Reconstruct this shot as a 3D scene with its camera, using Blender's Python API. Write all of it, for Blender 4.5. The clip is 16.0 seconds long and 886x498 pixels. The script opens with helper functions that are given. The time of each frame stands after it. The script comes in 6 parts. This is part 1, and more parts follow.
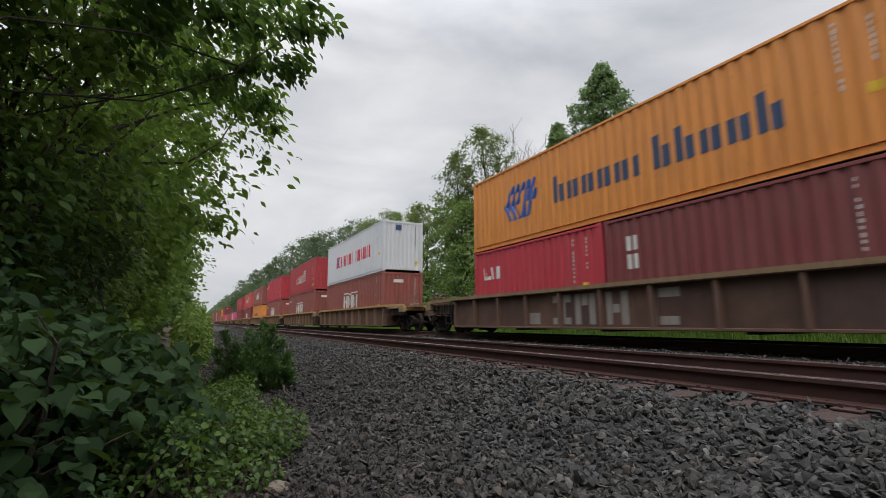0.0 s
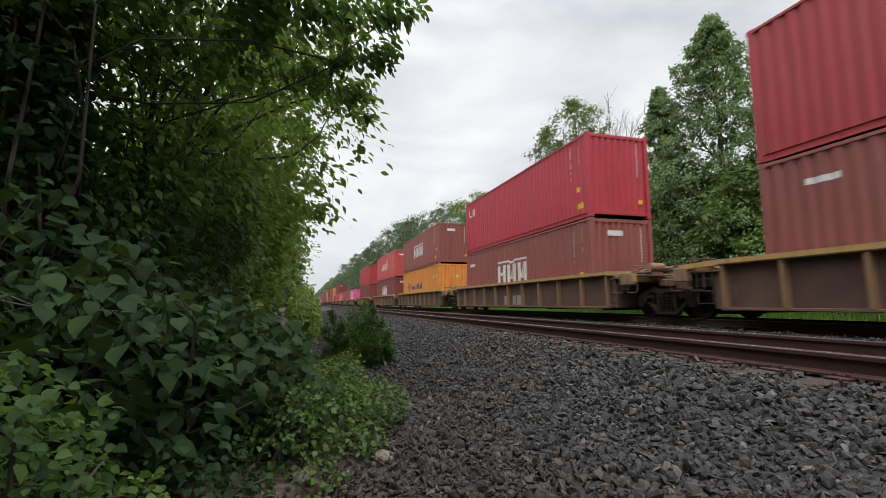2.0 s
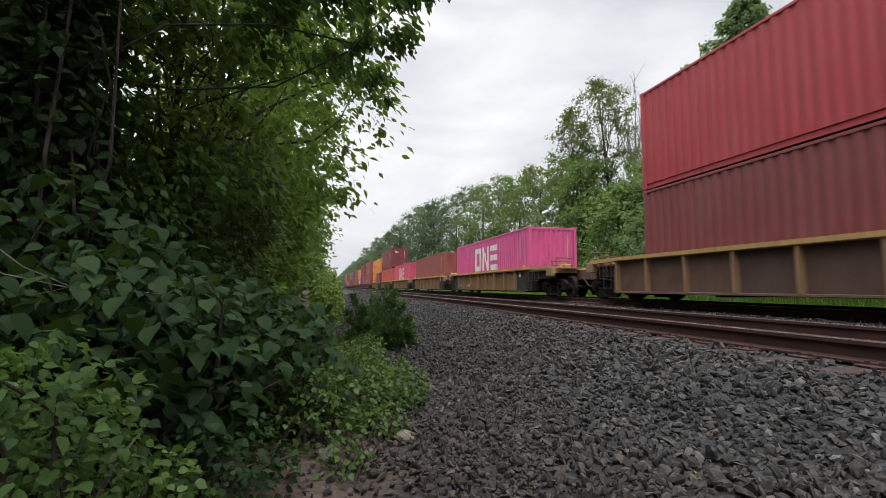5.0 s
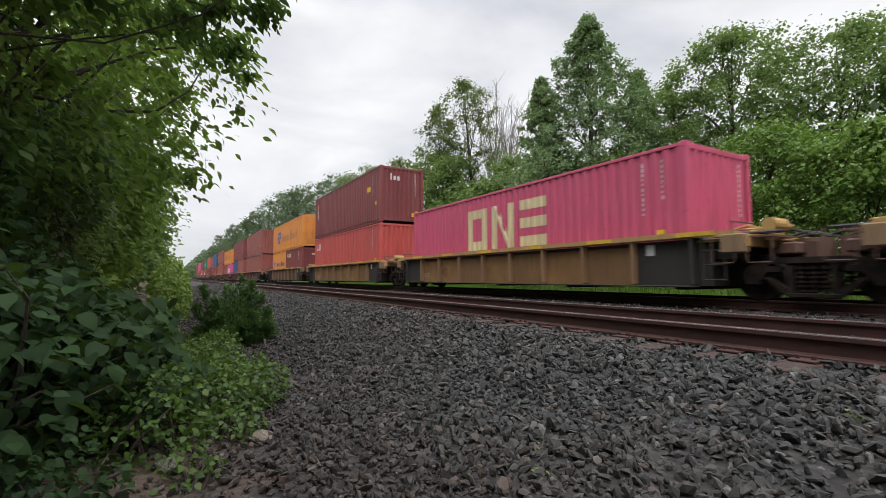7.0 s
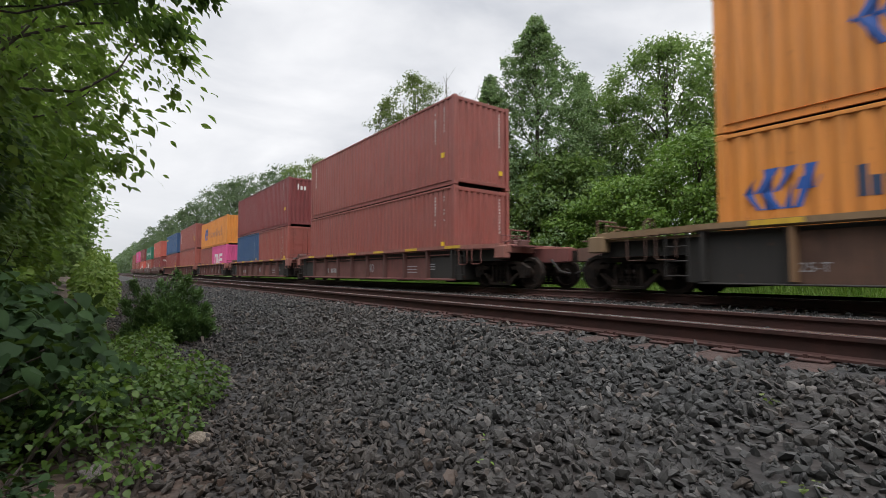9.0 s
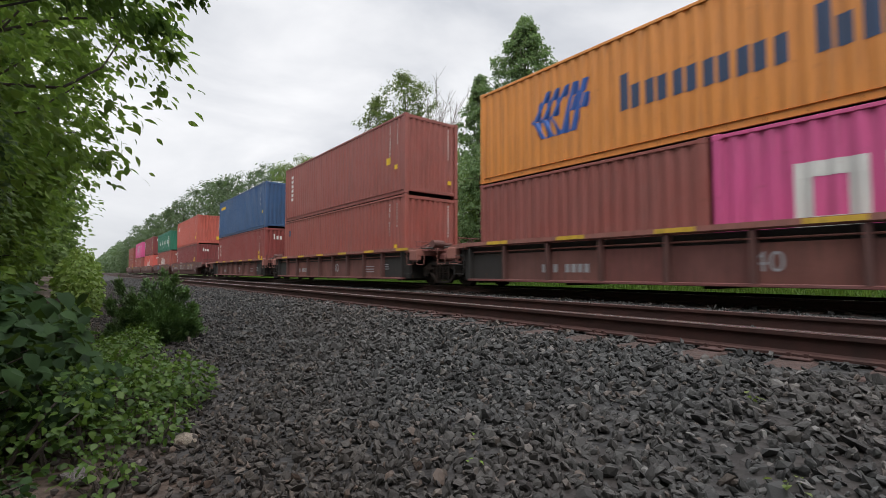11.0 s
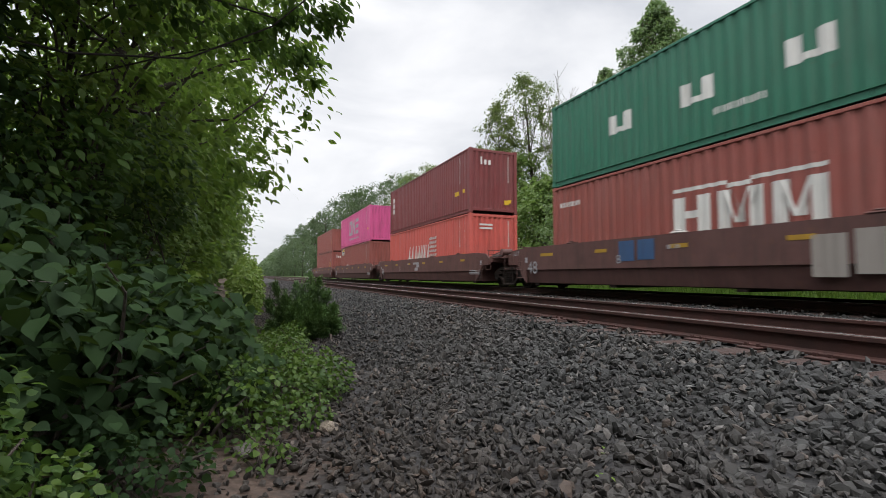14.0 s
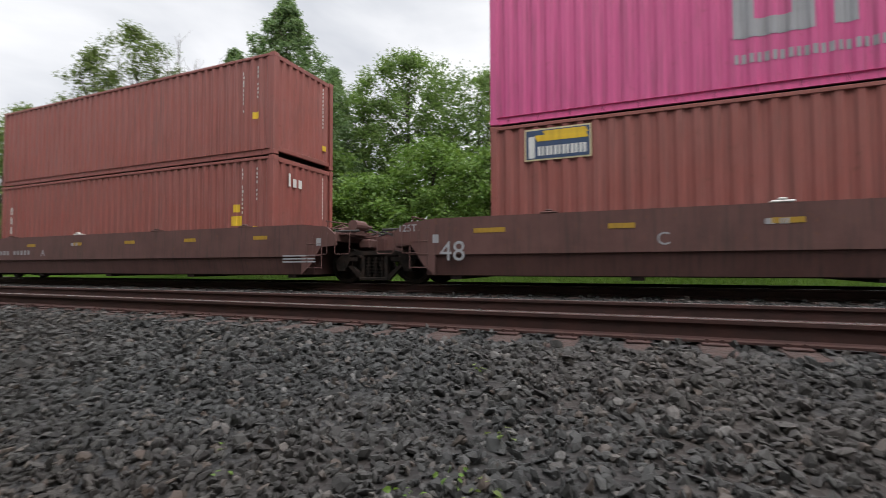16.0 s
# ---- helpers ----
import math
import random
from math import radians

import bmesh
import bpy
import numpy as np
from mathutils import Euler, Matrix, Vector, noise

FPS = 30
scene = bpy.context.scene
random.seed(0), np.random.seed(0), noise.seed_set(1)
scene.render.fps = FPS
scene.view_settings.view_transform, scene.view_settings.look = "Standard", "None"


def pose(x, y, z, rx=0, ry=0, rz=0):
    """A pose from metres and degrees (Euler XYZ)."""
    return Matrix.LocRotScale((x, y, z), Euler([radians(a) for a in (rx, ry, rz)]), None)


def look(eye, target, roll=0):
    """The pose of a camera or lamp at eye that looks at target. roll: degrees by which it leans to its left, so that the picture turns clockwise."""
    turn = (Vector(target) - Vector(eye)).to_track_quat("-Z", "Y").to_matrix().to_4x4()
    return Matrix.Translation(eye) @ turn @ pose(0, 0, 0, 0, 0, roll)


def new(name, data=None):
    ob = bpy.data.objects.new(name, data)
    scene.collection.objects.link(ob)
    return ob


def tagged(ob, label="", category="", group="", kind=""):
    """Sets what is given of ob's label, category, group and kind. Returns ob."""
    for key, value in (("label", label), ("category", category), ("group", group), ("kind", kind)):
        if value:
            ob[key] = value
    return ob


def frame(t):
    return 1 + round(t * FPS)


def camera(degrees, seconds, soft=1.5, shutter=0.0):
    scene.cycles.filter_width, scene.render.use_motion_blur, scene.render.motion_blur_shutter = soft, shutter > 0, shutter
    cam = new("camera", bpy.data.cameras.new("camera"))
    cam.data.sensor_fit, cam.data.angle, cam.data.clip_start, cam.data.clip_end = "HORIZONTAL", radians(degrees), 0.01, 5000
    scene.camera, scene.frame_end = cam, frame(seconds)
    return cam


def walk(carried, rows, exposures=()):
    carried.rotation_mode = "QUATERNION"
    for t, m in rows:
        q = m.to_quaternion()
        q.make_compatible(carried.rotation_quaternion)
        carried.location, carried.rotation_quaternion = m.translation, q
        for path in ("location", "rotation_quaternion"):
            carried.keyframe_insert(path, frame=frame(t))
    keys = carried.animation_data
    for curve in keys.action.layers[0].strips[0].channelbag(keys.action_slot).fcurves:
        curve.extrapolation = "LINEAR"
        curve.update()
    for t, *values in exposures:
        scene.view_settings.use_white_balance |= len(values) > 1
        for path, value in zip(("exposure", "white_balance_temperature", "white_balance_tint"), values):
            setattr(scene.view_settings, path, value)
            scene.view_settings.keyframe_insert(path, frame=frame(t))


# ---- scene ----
# ---------------------------------------------------------------- camera
EYE = 1.0          # eye height above the verge
cam = camera(87.8, 16.0, soft=0.9, shutter=0.12)
# seconds, yaw (0 is along the track), pitch, roll: the camera only turns
TURNS = (
    (0.0, -27.96, 9.00, 0.27), (0.5, -24.79, 8.21, 0.42), (1.0, -21.55, 7.56, 0.44), (1.5, -18.70, 7.06, 0.41),
    (2.0, -16.49, 6.68, 0.39), (2.5, -14.82, 6.38, 0.40), (3.0, -13.56, 6.15, 0.40), (3.2, -13.22, 6.07, 0.38),
    (4.2, -12.50, 5.30, 0.15), (5.3, -15.80, 4.45, 0.0), (5.5, -17.61, 4.33, 0.0), (6.0, -22.89, 3.96, 0.07),
    (6.5, -27.27, 3.76, 0.13), (7.0, -30.40, 3.55, 0.12), (7.5, -32.72, 3.32, 0.07), (8.0, -34.48, 3.19, -0.01),
    (8.5, -35.79, 3.08, -0.04), (9.0, -36.82, 2.95, -0.06), (9.2, -37.10, 2.92, -0.06), (10.3, -38.30, 2.88, -0.07),
    (11.3, -37.70, 2.90, -0.08), (11.5, -36.56, 2.91, -0.09), (12.0, -33.22, 2.92, -0.14), (12.5, -30.17, 3.06, -0.18),
    (13.0, -27.42, 3.21, -0.22), (13.5, -24.91, 3.29, -0.22), (14.0, -22.97, 3.34, -0.19), (14.5, -22.72, 3.24, -0.15),
    (15.0, -26.06, 2.78, -0.12), (15.5, -39.25, 2.48, -0.05), (15.6, -43.84, 2.40, 0.02), (15.7, -49.20, 2.28, 0.10),
    (15.8, -54.70, 2.18, 0.16), (15.9, -60.75, 2.08, 0.20), (16.0, -67.34, 1.98, 0.22))
walk(cam, [(t, pose(0, 0, EYE, 90 + p, r, y)) for t, y, p, r in TURNS],
     ((0.0, -0.29), (0.3, -0.24), (0.7, -0.04), (1.1, -0.01), (1.6, 0.0), (4.5, 0.0), (5.4, 0.08), (6.4, 0.08), (7.4, 0.0), (13.4, 0.0), (14.3, 0.12), (16.0, 0.12)))

# ---------------------------------------------------------------- world, light, exposure
scene.view_settings.exposure = 0.0
world = bpy.data.worlds.new("overcast_sky")
scene.world = world
world.use_nodes = True
wn, wl = world.node_tree.nodes, world.node_tree.links
wn.clear()
w_out = wn.new("ShaderNodeOutputWorld")
w_bg = wn.new("ShaderNodeBackground")
w_sky = wn.new("ShaderNodeTexSky")
w_sky.sky_type, w_sky.sun_disc = "NISHITA", False
w_sky.sun_elevation, w_sky.sun_rotation = radians(58), radians(20)
w_co = wn.new("ShaderNodeTexCoord")
w_map = wn.new("ShaderNodeMapping")
w_map.inputs["Scale"].default_value = (1.0, 1.0, 2.6)
w_noise = wn.new("ShaderNodeTexNoise")
w_noise.inputs["Scale"].default_value, w_noise.inputs["Detail"].default_value = 2.1, 7
w_noise.inputs["Roughness"].default_value, w_noise.inputs["Distortion"].default_value = 0.5, 0.4
w_ramp = wn.new("ShaderNodeValToRGB")
w_ramp.color_ramp.elements[0].position, w_ramp.color_ramp.elements[0].color = 0.30, (0.53, 0.55, 0.595, 1)
w_ramp.color_ramp.elements[1].position, w_ramp.color_ramp.elements[1].color = 0.66, (0.90, 0.90, 0.915, 1)
w_add = wn.new("ShaderNodeMix")
w_add.data_type, w_add.blend_type = "RGBA", "ADD"
w_add.inputs["Factor"].default_value = 0.004
wl.new(w_co.outputs["Generated"], w_map.inputs["Vector"])
wl.new(w_map.outputs["Vector"], w_noise.inputs["Vector"])
wl.new(w_noise.outputs["Fac"], w_ramp.inputs["Fac"])
wl.new(w_ramp.outputs["Color"], w_add.inputs["A"])
wl.new(w_sky.outputs["Color"], w_add.inputs["B"])
w_sep = wn.new("ShaderNodeSeparateXYZ")
w_zen = wn.new("ShaderNodeMapRange")       # an overcast sky is brightest overhead
w_zen.interpolation_type = "SMOOTHSTEP"
w_zen.inputs["From Min"].default_value, w_zen.inputs["From Max"].default_value = 0.50, 1.0
w_zen.inputs["To Min"].default_value, w_zen.inputs["To Max"].default_value = 1.0, 3.9
w_mul = wn.new("ShaderNodeVectorMath")
w_mul.operation = "SCALE"
wl.new(w_co.outputs["Generated"], w_sep.inputs["Vector"])
wl.new(w_sep.outputs["Z"], w_zen.inputs["Value"])
wl.new(w_add.outputs["Result"], w_mul.inputs[0])
wl.new(w_zen.outputs["Result"], w_mul.inputs["Scale"])
wl.new(w_mul.outputs["Vector"], w_bg.inputs["Color"])
w_bg.inputs["Strength"].default_value = 1.12
wl.new(w_bg.outputs["Background"], w_out.inputs["Surface"])
sun = new("sun", bpy.data.lights.new("sun", "SUN"))
sun.data.energy, sun.data.angle, sun.data.color = 2.1, radians(45), (1.0, 0.96, 0.90)
sun.matrix_world = look((0, 0, 30), (8, 17, 0))

# ---------------------------------------------------------------- materials


def material(name, rough=0.8, metal=0.0, spec=0.4):
    m = bpy.data.materials.new(name)
    m.use_nodes = True
    b = m.node_tree.nodes["Principled BSDF"]
    b.inputs["Roughness"].default_value, b.inputs["Metallic"].default_value = rough, metal
    b.inputs["Specular IOR Level"].default_value = spec
    return m, m.node_tree.nodes, m.node_tree.links, b


def noise_fac(n, l, scale, detail=4, lo=0.4, hi=0.6, stretch=None, coords="Object", rough=0.6):
    """A noise between 0 and 1 with a chosen contrast."""
    co = n.new("ShaderNodeTexCoord")
    mp = n.new("ShaderNodeMapping")
    mp.inputs["Scale"].default_value = stretch or (1, 1, 1)
    t = n.new("ShaderNodeTexNoise")
    t.inputs["Scale"].default_value, t.inputs["Detail"].default_value, t.inputs["Roughness"].default_value = scale, detail, rough
    r = n.new("ShaderNodeMapRange")
    r.inputs["From Min"].default_value, r.inputs["From Max"].default_value = lo, hi
    l.new(co.outputs[coords], mp.inputs["Vector"])
    l.new(mp.outputs["Vector"], t.inputs["Vector"])
    l.new(t.outputs["Fac"], r.inputs["Value"])
    return r.outputs["Result"]


def mix(n, l, fac, a, b, kind="MIX"):
    """A colour mix; a and b are colours or sockets, fac a number or a socket."""
    m = n.new("ShaderNodeMix")
    m.data_type, m.blend_type = "RGBA", kind
    for key, v in (("Factor", fac), ("A", a), ("B", b)):
        if isinstance(v, (int, float)):
            m.inputs[key].default_value = v
        elif isinstance(v, tuple):
            m.inputs[key].default_value = (*v[:3], 1)
        else:
            l.new(v, m.inputs[key])
    return m.outputs["Result"]


def bump(n, l, b, fac, strength=0.3, distance=0.01):
    bp = n.new("ShaderNodeBump")
    bp.inputs["Strength"].default_value, bp.inputs["Distance"].default_value = strength, distance
    l.new(fac, bp.inputs["Height"])
    l.new(bp.outputs["Normal"], b.inputs["Normal"])


def scaled(n, l, fac, k):
    m = n.new("ShaderNodeMath")
    m.operation = "MULTIPLY"
    m.inputs[1].default_value = k
    l.new(fac, m.inputs[0])
    return m.outputs[0]


def paint_material(name, rgb, rust=0.35, fade=0.25, rough=0.55, grime=(0.05, 0.04, 0.035)):
    """Weathered steel paint: faded in patches, streaked downwards, rusty in spots."""
    m, n, l, b = material(name, rough)
    pale = tuple(0.72 * c + 0.28 * min(0.36, 0.02 + 1.8 * max(rgb)) for c in rgb)
    c = mix(n, l, scaled(n, l, noise_fac(n, l, 0.9, 5, 0.35, 0.75), fade), rgb, pale)
    c = mix(n, l, scaled(n, l, noise_fac(n, l, 2.2, 4, 0.45, 0.75, (1, 6, 0.35)), 0.35), c, grime)
    c = mix(n, l, scaled(n, l, noise_fac(n, l, 6, 6, 0.62, 0.72), rust), c, (0.11, 0.045, 0.025))
    info = n.new("ShaderNodeObjectInfo")
    c = mix(n, l, scaled(n, l, info.outputs["Random"], 0.10), c, (0.02, 0.02, 0.02))
    l.new(c, b.inputs["Base Color"])
    bump(n, l, b, noise_fac(n, l, 30, 3, 0.3, 0.7), 0.08, 0.004)
    return m


PAINT = {k: paint_material("container_paint_" + k, v, *r) for k, v, *r in (
    ("orange", (0.64, 0.24, 0.045), 0.25, 0.15), ("red", (0.37, 0.036, 0.046), 0.2, 0.2), ("brightred", (0.42, 0.032, 0.05), 0.2, 0.2),
    ("coral", (0.48, 0.075, 0.068), 0.3, 0.2), ("brown", (0.250, 0.071, 0.059), 0.3, 0.25), ("maroon", (0.185, 0.038, 0.040), 0.3, 0.25),
    ("rust", (0.275, 0.072, 0.058), 0.3, 0.3), ("white", (0.56, 0.58, 0.62), 0.06, 0.1, 0.5, (0.42, 0.42, 0.42)), ("pinkfaded", (0.52, 0.075, 0.155), 0.4, 0.2), ("pink", (0.58, 0.085, 0.25), 0.2, 0.2),
    ("blue", (0.030, 0.080, 0.185), 0.35, 0.2), ("crimson", (0.225, 0.048, 0.044), 0.35, 0.2), ("green", (0.018, 0.14, 0.085), 0.2, 0.2), ("dullred", (0.42, 0.090, 0.066), 0.45, 0.35), ("redorange", (0.52, 0.098, 0.080), 0.35, 0.25))}
MARK = {k: paint_material("mark_" + k, v, 0.15, 0.1) for k, v in (
    ("white", (0.62, 0.62, 0.60)), ("navy", (0.03, 0.06, 0.13)), ("blue", (0.02, 0.09, 0.36)), ("red", (0.55, 0.03, 0.06)),
    ("yellow", (0.65, 0.42, 0.02)), ("black", (0.02, 0.02, 0.02)), ("grey", (0.31, 0.31, 0.33)), ("cream", (0.6, 0.5, 0.3)))}
def panel_material(name, a, c2, c3):
    """Patched car-side steel: each panel weathers to its own tone, with rust runs and stains."""
    m, n, l, b = material(name, 0.8)
    info = n.new("ShaderNodeObjectInfo")
    ramp = n.new("ShaderNodeValToRGB")
    ramp.color_ramp.elements[0].color, ramp.color_ramp.elements[1].color = (*a, 1), (*c3, 1)
    ramp.color_ramp.elements.new(0.5).color = (*c2, 1)
    l.new(info.outputs["Random"], ramp.inputs["Fac"])
    c = mix(n, l, scaled(n, l, noise_fac(n, l, 1.6, 5, 0.35, 0.75), 0.6), ramp.outputs["Color"], tuple(0.45 * x for x in a))
    c = mix(n, l, scaled(n, l, noise_fac(n, l, 3, 5, 0.5, 0.75, (1, 5, 0.3)), 0.6), c, (0.035, 0.028, 0.024))
    c = mix(n, l, scaled(n, l, noise_fac(n, l, 7, 5, 0.6, 0.72), 0.5), c, (0.13, 0.055, 0.03))
    l.new(c, b.inputs["Base Color"])
    bump(n, l, b, noise_fac(n, l, 25, 3, 0.3, 0.7), 0.12, 0.006)
    return m


PANEL = {"A": panel_material("side_panel_rust", (0.085, 0.046, 0.036), (0.12, 0.066, 0.046), (0.078, 0.048, 0.040)),
         "B": panel_material("side_panel_tan", (0.25, 0.128, 0.045), (0.165, 0.090, 0.042), (0.31, 0.165, 0.052)),
         "C": panel_material("side_panel_maroon", (0.17, 0.062, 0.055), (0.13, 0.062, 0.055), (0.19, 0.075, 0.06)),
         "D": panel_material("side_panel_brown", (0.115, 0.048, 0.043), (0.10, 0.050, 0.046), (0.12, 0.054, 0.047))}
CAR = {k: paint_material("car_paint_" + k, v, 0.6, 0.3, 0.75) for k, v in (
    ("rust", (0.12, 0.062, 0.045)), ("tan", (0.21, 0.115, 0.055)), ("maroon", (0.16, 0.052, 0.048)), ("brown", (0.10, 0.042, 0.037)),
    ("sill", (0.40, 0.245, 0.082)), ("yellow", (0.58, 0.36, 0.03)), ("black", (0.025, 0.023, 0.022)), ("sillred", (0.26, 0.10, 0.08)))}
CAR["sillworn"] = paint_material("car_paint_worn_sill", (0.21, 0.135, 0.07), 0.8, 0.3, 0.8)
CAR["yellowdim"] = paint_material("reflector_dirty_yellow", (0.36, 0.21, 0.015), 0.6, 0.1, 0.7)
CAR["ownermark"] = paint_material("faded_owner_mark", (0.12, 0.048, 0.030), 0.3, 0.4, 0.85)
SPRAY = paint_material("sprayed_grey", (0.26, 0.235, 0.215), 0.5, 0.4, 0.75)


def grease_material():
    """Running gear under road dirt and old grease."""
    m, n, l, b = material("greasy_steel", 0.85, 0.0, 0.15)
    c = mix(n, l, noise_fac(n, l, 5, 5, 0.4, 0.7), (0.011, 0.009, 0.008), (0.030, 0.020, 0.016))
    l.new(c, b.inputs["Base Color"])
    bump(n, l, b, noise_fac(n, l, 40, 3, 0.3, 0.7), 0.2, 0.004)
    return m


STEEL_DARK = grease_material()


def ballast_material():
    m, n, l, b = material("ballast_stone", 0.75)
    geo = n.new("ShaderNodeNewGeometry")
    ramp = n.new("ShaderNodeValToRGB")
    e = ramp.color_ramp.elements
    e[0].position, e[0].color = 0.0, (0.011, 0.0115, 0.012, 1)
    e[1].position, e[1].color = 1.0, (0.132, 0.129, 0.126, 1)
    for p, c in ((0.35, (0.020, 0.0215, 0.0215, 1)), (0.62, (0.039, 0.0402, 0.040, 1)), (0.86, (0.057, 0.058, 0.057, 1)), (0.93, (0.072, 0.055, 0.045, 1))):
        x = e.new(p)
        x.color = c
    l.new(geo.outputs["Random Per Island"], ramp.inputs["Fac"])
    c = mix(n, l, scaled(n, l, noise_fac(n, l, 60, 4, 0.35, 0.7), 0.5), ramp.outputs["Color"], (0.03, 0.028, 0.028))
    c = mix(n, l, scaled(n, l, noise_fac(n, l, 0.5, 4, 0.45, 0.75), 0.35), c, (0.055, 0.040, 0.032))
    co, sep, mr = n.new("ShaderNodeTexCoord"), n.new("ShaderNodeSeparateXYZ"), n.new("ShaderNodeMapRange")
    mr.inputs["From Min"].default_value, mr.inputs["From Max"].default_value = 2.1, 0.7
    l.new(co.outputs["Object"], sep.inputs["Vector"])
    l.new(sep.outputs["X"], mr.inputs["Value"])
    c = mix(n, l, scaled(n, l, mr.outputs["Result"], 0.8), c, mix(n, l, 1.0, c, (0.98, 0.80, 0.68), "MULTIPLY"))
    l.new(c, b.inputs["Base Color"])
    bump(n, l, b, noise_fac(n, l, 120, 3, 0.3, 0.7), 0.25, 0.004)
    return m


def bed_material():
    """Gravel too far off or too deep to be built stone by stone."""
    m, n, l, b = material("ballast_bed", 0.85)
    co = n.new("ShaderNodeTexCoord")
    v = n.new("ShaderNodeTexVoronoi")
    v.inputs["Scale"].default_value = 19
    l.new(co.outputs["Object"], v.inputs["Vector"])
    sep = n.new("ShaderNodeSeparateColor")
    l.new(v.outputs["Color"], sep.inputs["Color"])
    ramp = n.new("ShaderNodeValToRGB")
    # near black: shade in the gaps between stones is put into the colour
    ramp.color_ramp.elements[0].color, ramp.color_ramp.elements[1].color = (0.006, 0.006, 0.007, 1), (0.030, 0.029, 0.029, 1)
    l.new(sep.outputs["Red"], ramp.inputs["Fac"])
    c = mix(n, l, scaled(n, l, noise_fac(n, l, 0.6, 5, 0.42, 0.7), 0.5), ramp.outputs["Color"], (0.04, 0.028, 0.022))
    # brown soil runs in under the weeds, with a ragged edge
    xyz = n.new("ShaderNodeSeparateXYZ")
    l.new(co.outputs["Object"], xyz.inputs["Vector"])
    edge = n.new("ShaderNodeMapRange")
    edge.inputs["From Min"].default_value, edge.inputs["From Max"].default_value = 0.8, -0.45
    l.new(xyz.outputs["X"], edge.inputs["Value"])
    ragged = n.new("ShaderNodeMath")
    ragged.operation = "MULTIPLY_ADD"
    ragged.inputs[1].default_value = 0.9
    l.new(noise_fac(n, l, 2.3, 6, 0.3, 0.7), ragged.inputs[0])
    l.new(edge.outputs["Result"], ragged.inputs[2])
    cut = n.new("ShaderNodeMapRange")
    cut.inputs["From Min"].default_value, cut.inputs["From Max"].default_value = 0.78, 0.98
    l.new(ragged.outputs["Value"], cut.inputs["Value"])
    soil = mix(n, l, noise_fac(n, l, 7, 6, 0.35, 0.65), (0.045, 0.030, 0.023), (0.085, 0.058, 0.045))
    c = mix(n, l, cut.outputs["Result"], c, soil)
    l.new(c, b.inputs["Base Color"])
    bump(n, l, b, v.outputs["Distance"], 0.9, 0.03)
    return m


def soil_material(name, a, c2, scale=3.0):
    m, n, l, b = material(name, 0.95)
    c = mix(n, l, noise_fac(n, l, scale, 6, 0.35, 0.65), a, c2)
    c = mix(n, l, scaled(n, l, noise_fac(n, l, scale * 9, 4, 0.4, 0.7), 0.5), c, tuple(0.5 * x for x in a))
    l.new(c, b.inputs["Base Color"])
    bump(n, l, b, noise_fac(n, l, scale * 14, 4, 0.3, 0.7), 0.6, 0.03)
    return m


def leaf_material(name, dark, light, trans=0.25, rough=0.5, spec=0.35):
    m, n, l, b = material(name, rough, 0, spec)
    geo = n.new("ShaderNodeNewGeometry")
    c = mix(n, l, geo.outputs["Random Per Island"], dark, light)
    c = mix(n, l, scaled(n, l, noise_fac(n, l, 1.1, 3, 0.35, 0.7), 0.35), c, tuple(0.6 * x for x in dark))
    l.new(c, b.inputs["Base Color"])
    tr = n.new("ShaderNodeBsdfTranslucent")
    l.new(mix(n, l, 0.5, c, (0.10, 0.16, 0.02)), tr.inputs["Color"])
    ms = n.new("ShaderNodeMixShader")
    ms.inputs["Fac"].default_value = trans
    l.new(b.outputs["BSDF"], ms.inputs[1])
    l.new(tr.outputs["BSDF"], ms.inputs[2])
    l.new(ms.outputs["Shader"], n["Material Output"].inputs["Surface"])
    return m


def bark_material(name, a, c2):
    m, n, l, b = material(name, 0.95)
    c = mix(n, l, noise_fac(n, l, 8, 6, 0.35, 0.65, (1, 1, 0.25)), a, c2)
    l.new(c, b.inputs["Base Color"])
    bump(n, l, b, noise_fac(n, l, 16, 4, 0.3, 0.7, (1, 1, 0.2)), 0.7, 0.03)
    return m


def rail_materials():
    m, n, l, b = material("rail_rust", 0.8, 0.1)
    c = mix(n, l, noise_fac(n, l, 5, 5, 0.35, 0.7), (0.062, 0.026, 0.022), (0.038, 0.020, 0.018))
    l.new(c, b.inputs["Base Color"])
    bump(n, l, b, noise_fac(n, l, 40, 3, 0.3, 0.7), 0.2, 0.004)
    h, n, l, b = material("rail_head_steel", 0.26, 0.9)
    c = mix(n, l, noise_fac(n, l, 8, 4, 0.4, 0.7, (1, 0.05, 1)), (0.72, 0.71, 0.72), (0.38, 0.34, 0.32))
    l.new(c, b.inputs["Base Color"])
    return m, h


STONE, BED = ballast_material(), bed_material()
SOIL = soil_material("verge_soil", (0.06, 0.04, 0.03), (0.10, 0.075, 0.055))
GRASS_SOIL = soil_material("grassy_ground", (0.05, 0.085, 0.02), (0.09, 0.13, 0.03), 1.5)
WOOD_TIE = bark_material("old_tie_wood", (0.062, 0.036, 0.031), (0.038, 0.026, 0.023))
RAIL_RUST, RAIL_HEAD = rail_materials()
# deep green that also carries the shade inside the woods
LEAF_DEEP = leaf_material("leaf_deep_shaded_green", (0.030, 0.070, 0.022), (0.070, 0.130, 0.036), 0.4)
# shaded copy of the leaf green: shade under the trees is put into it
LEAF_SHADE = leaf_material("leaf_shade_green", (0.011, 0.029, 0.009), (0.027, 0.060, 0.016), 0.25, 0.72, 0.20)
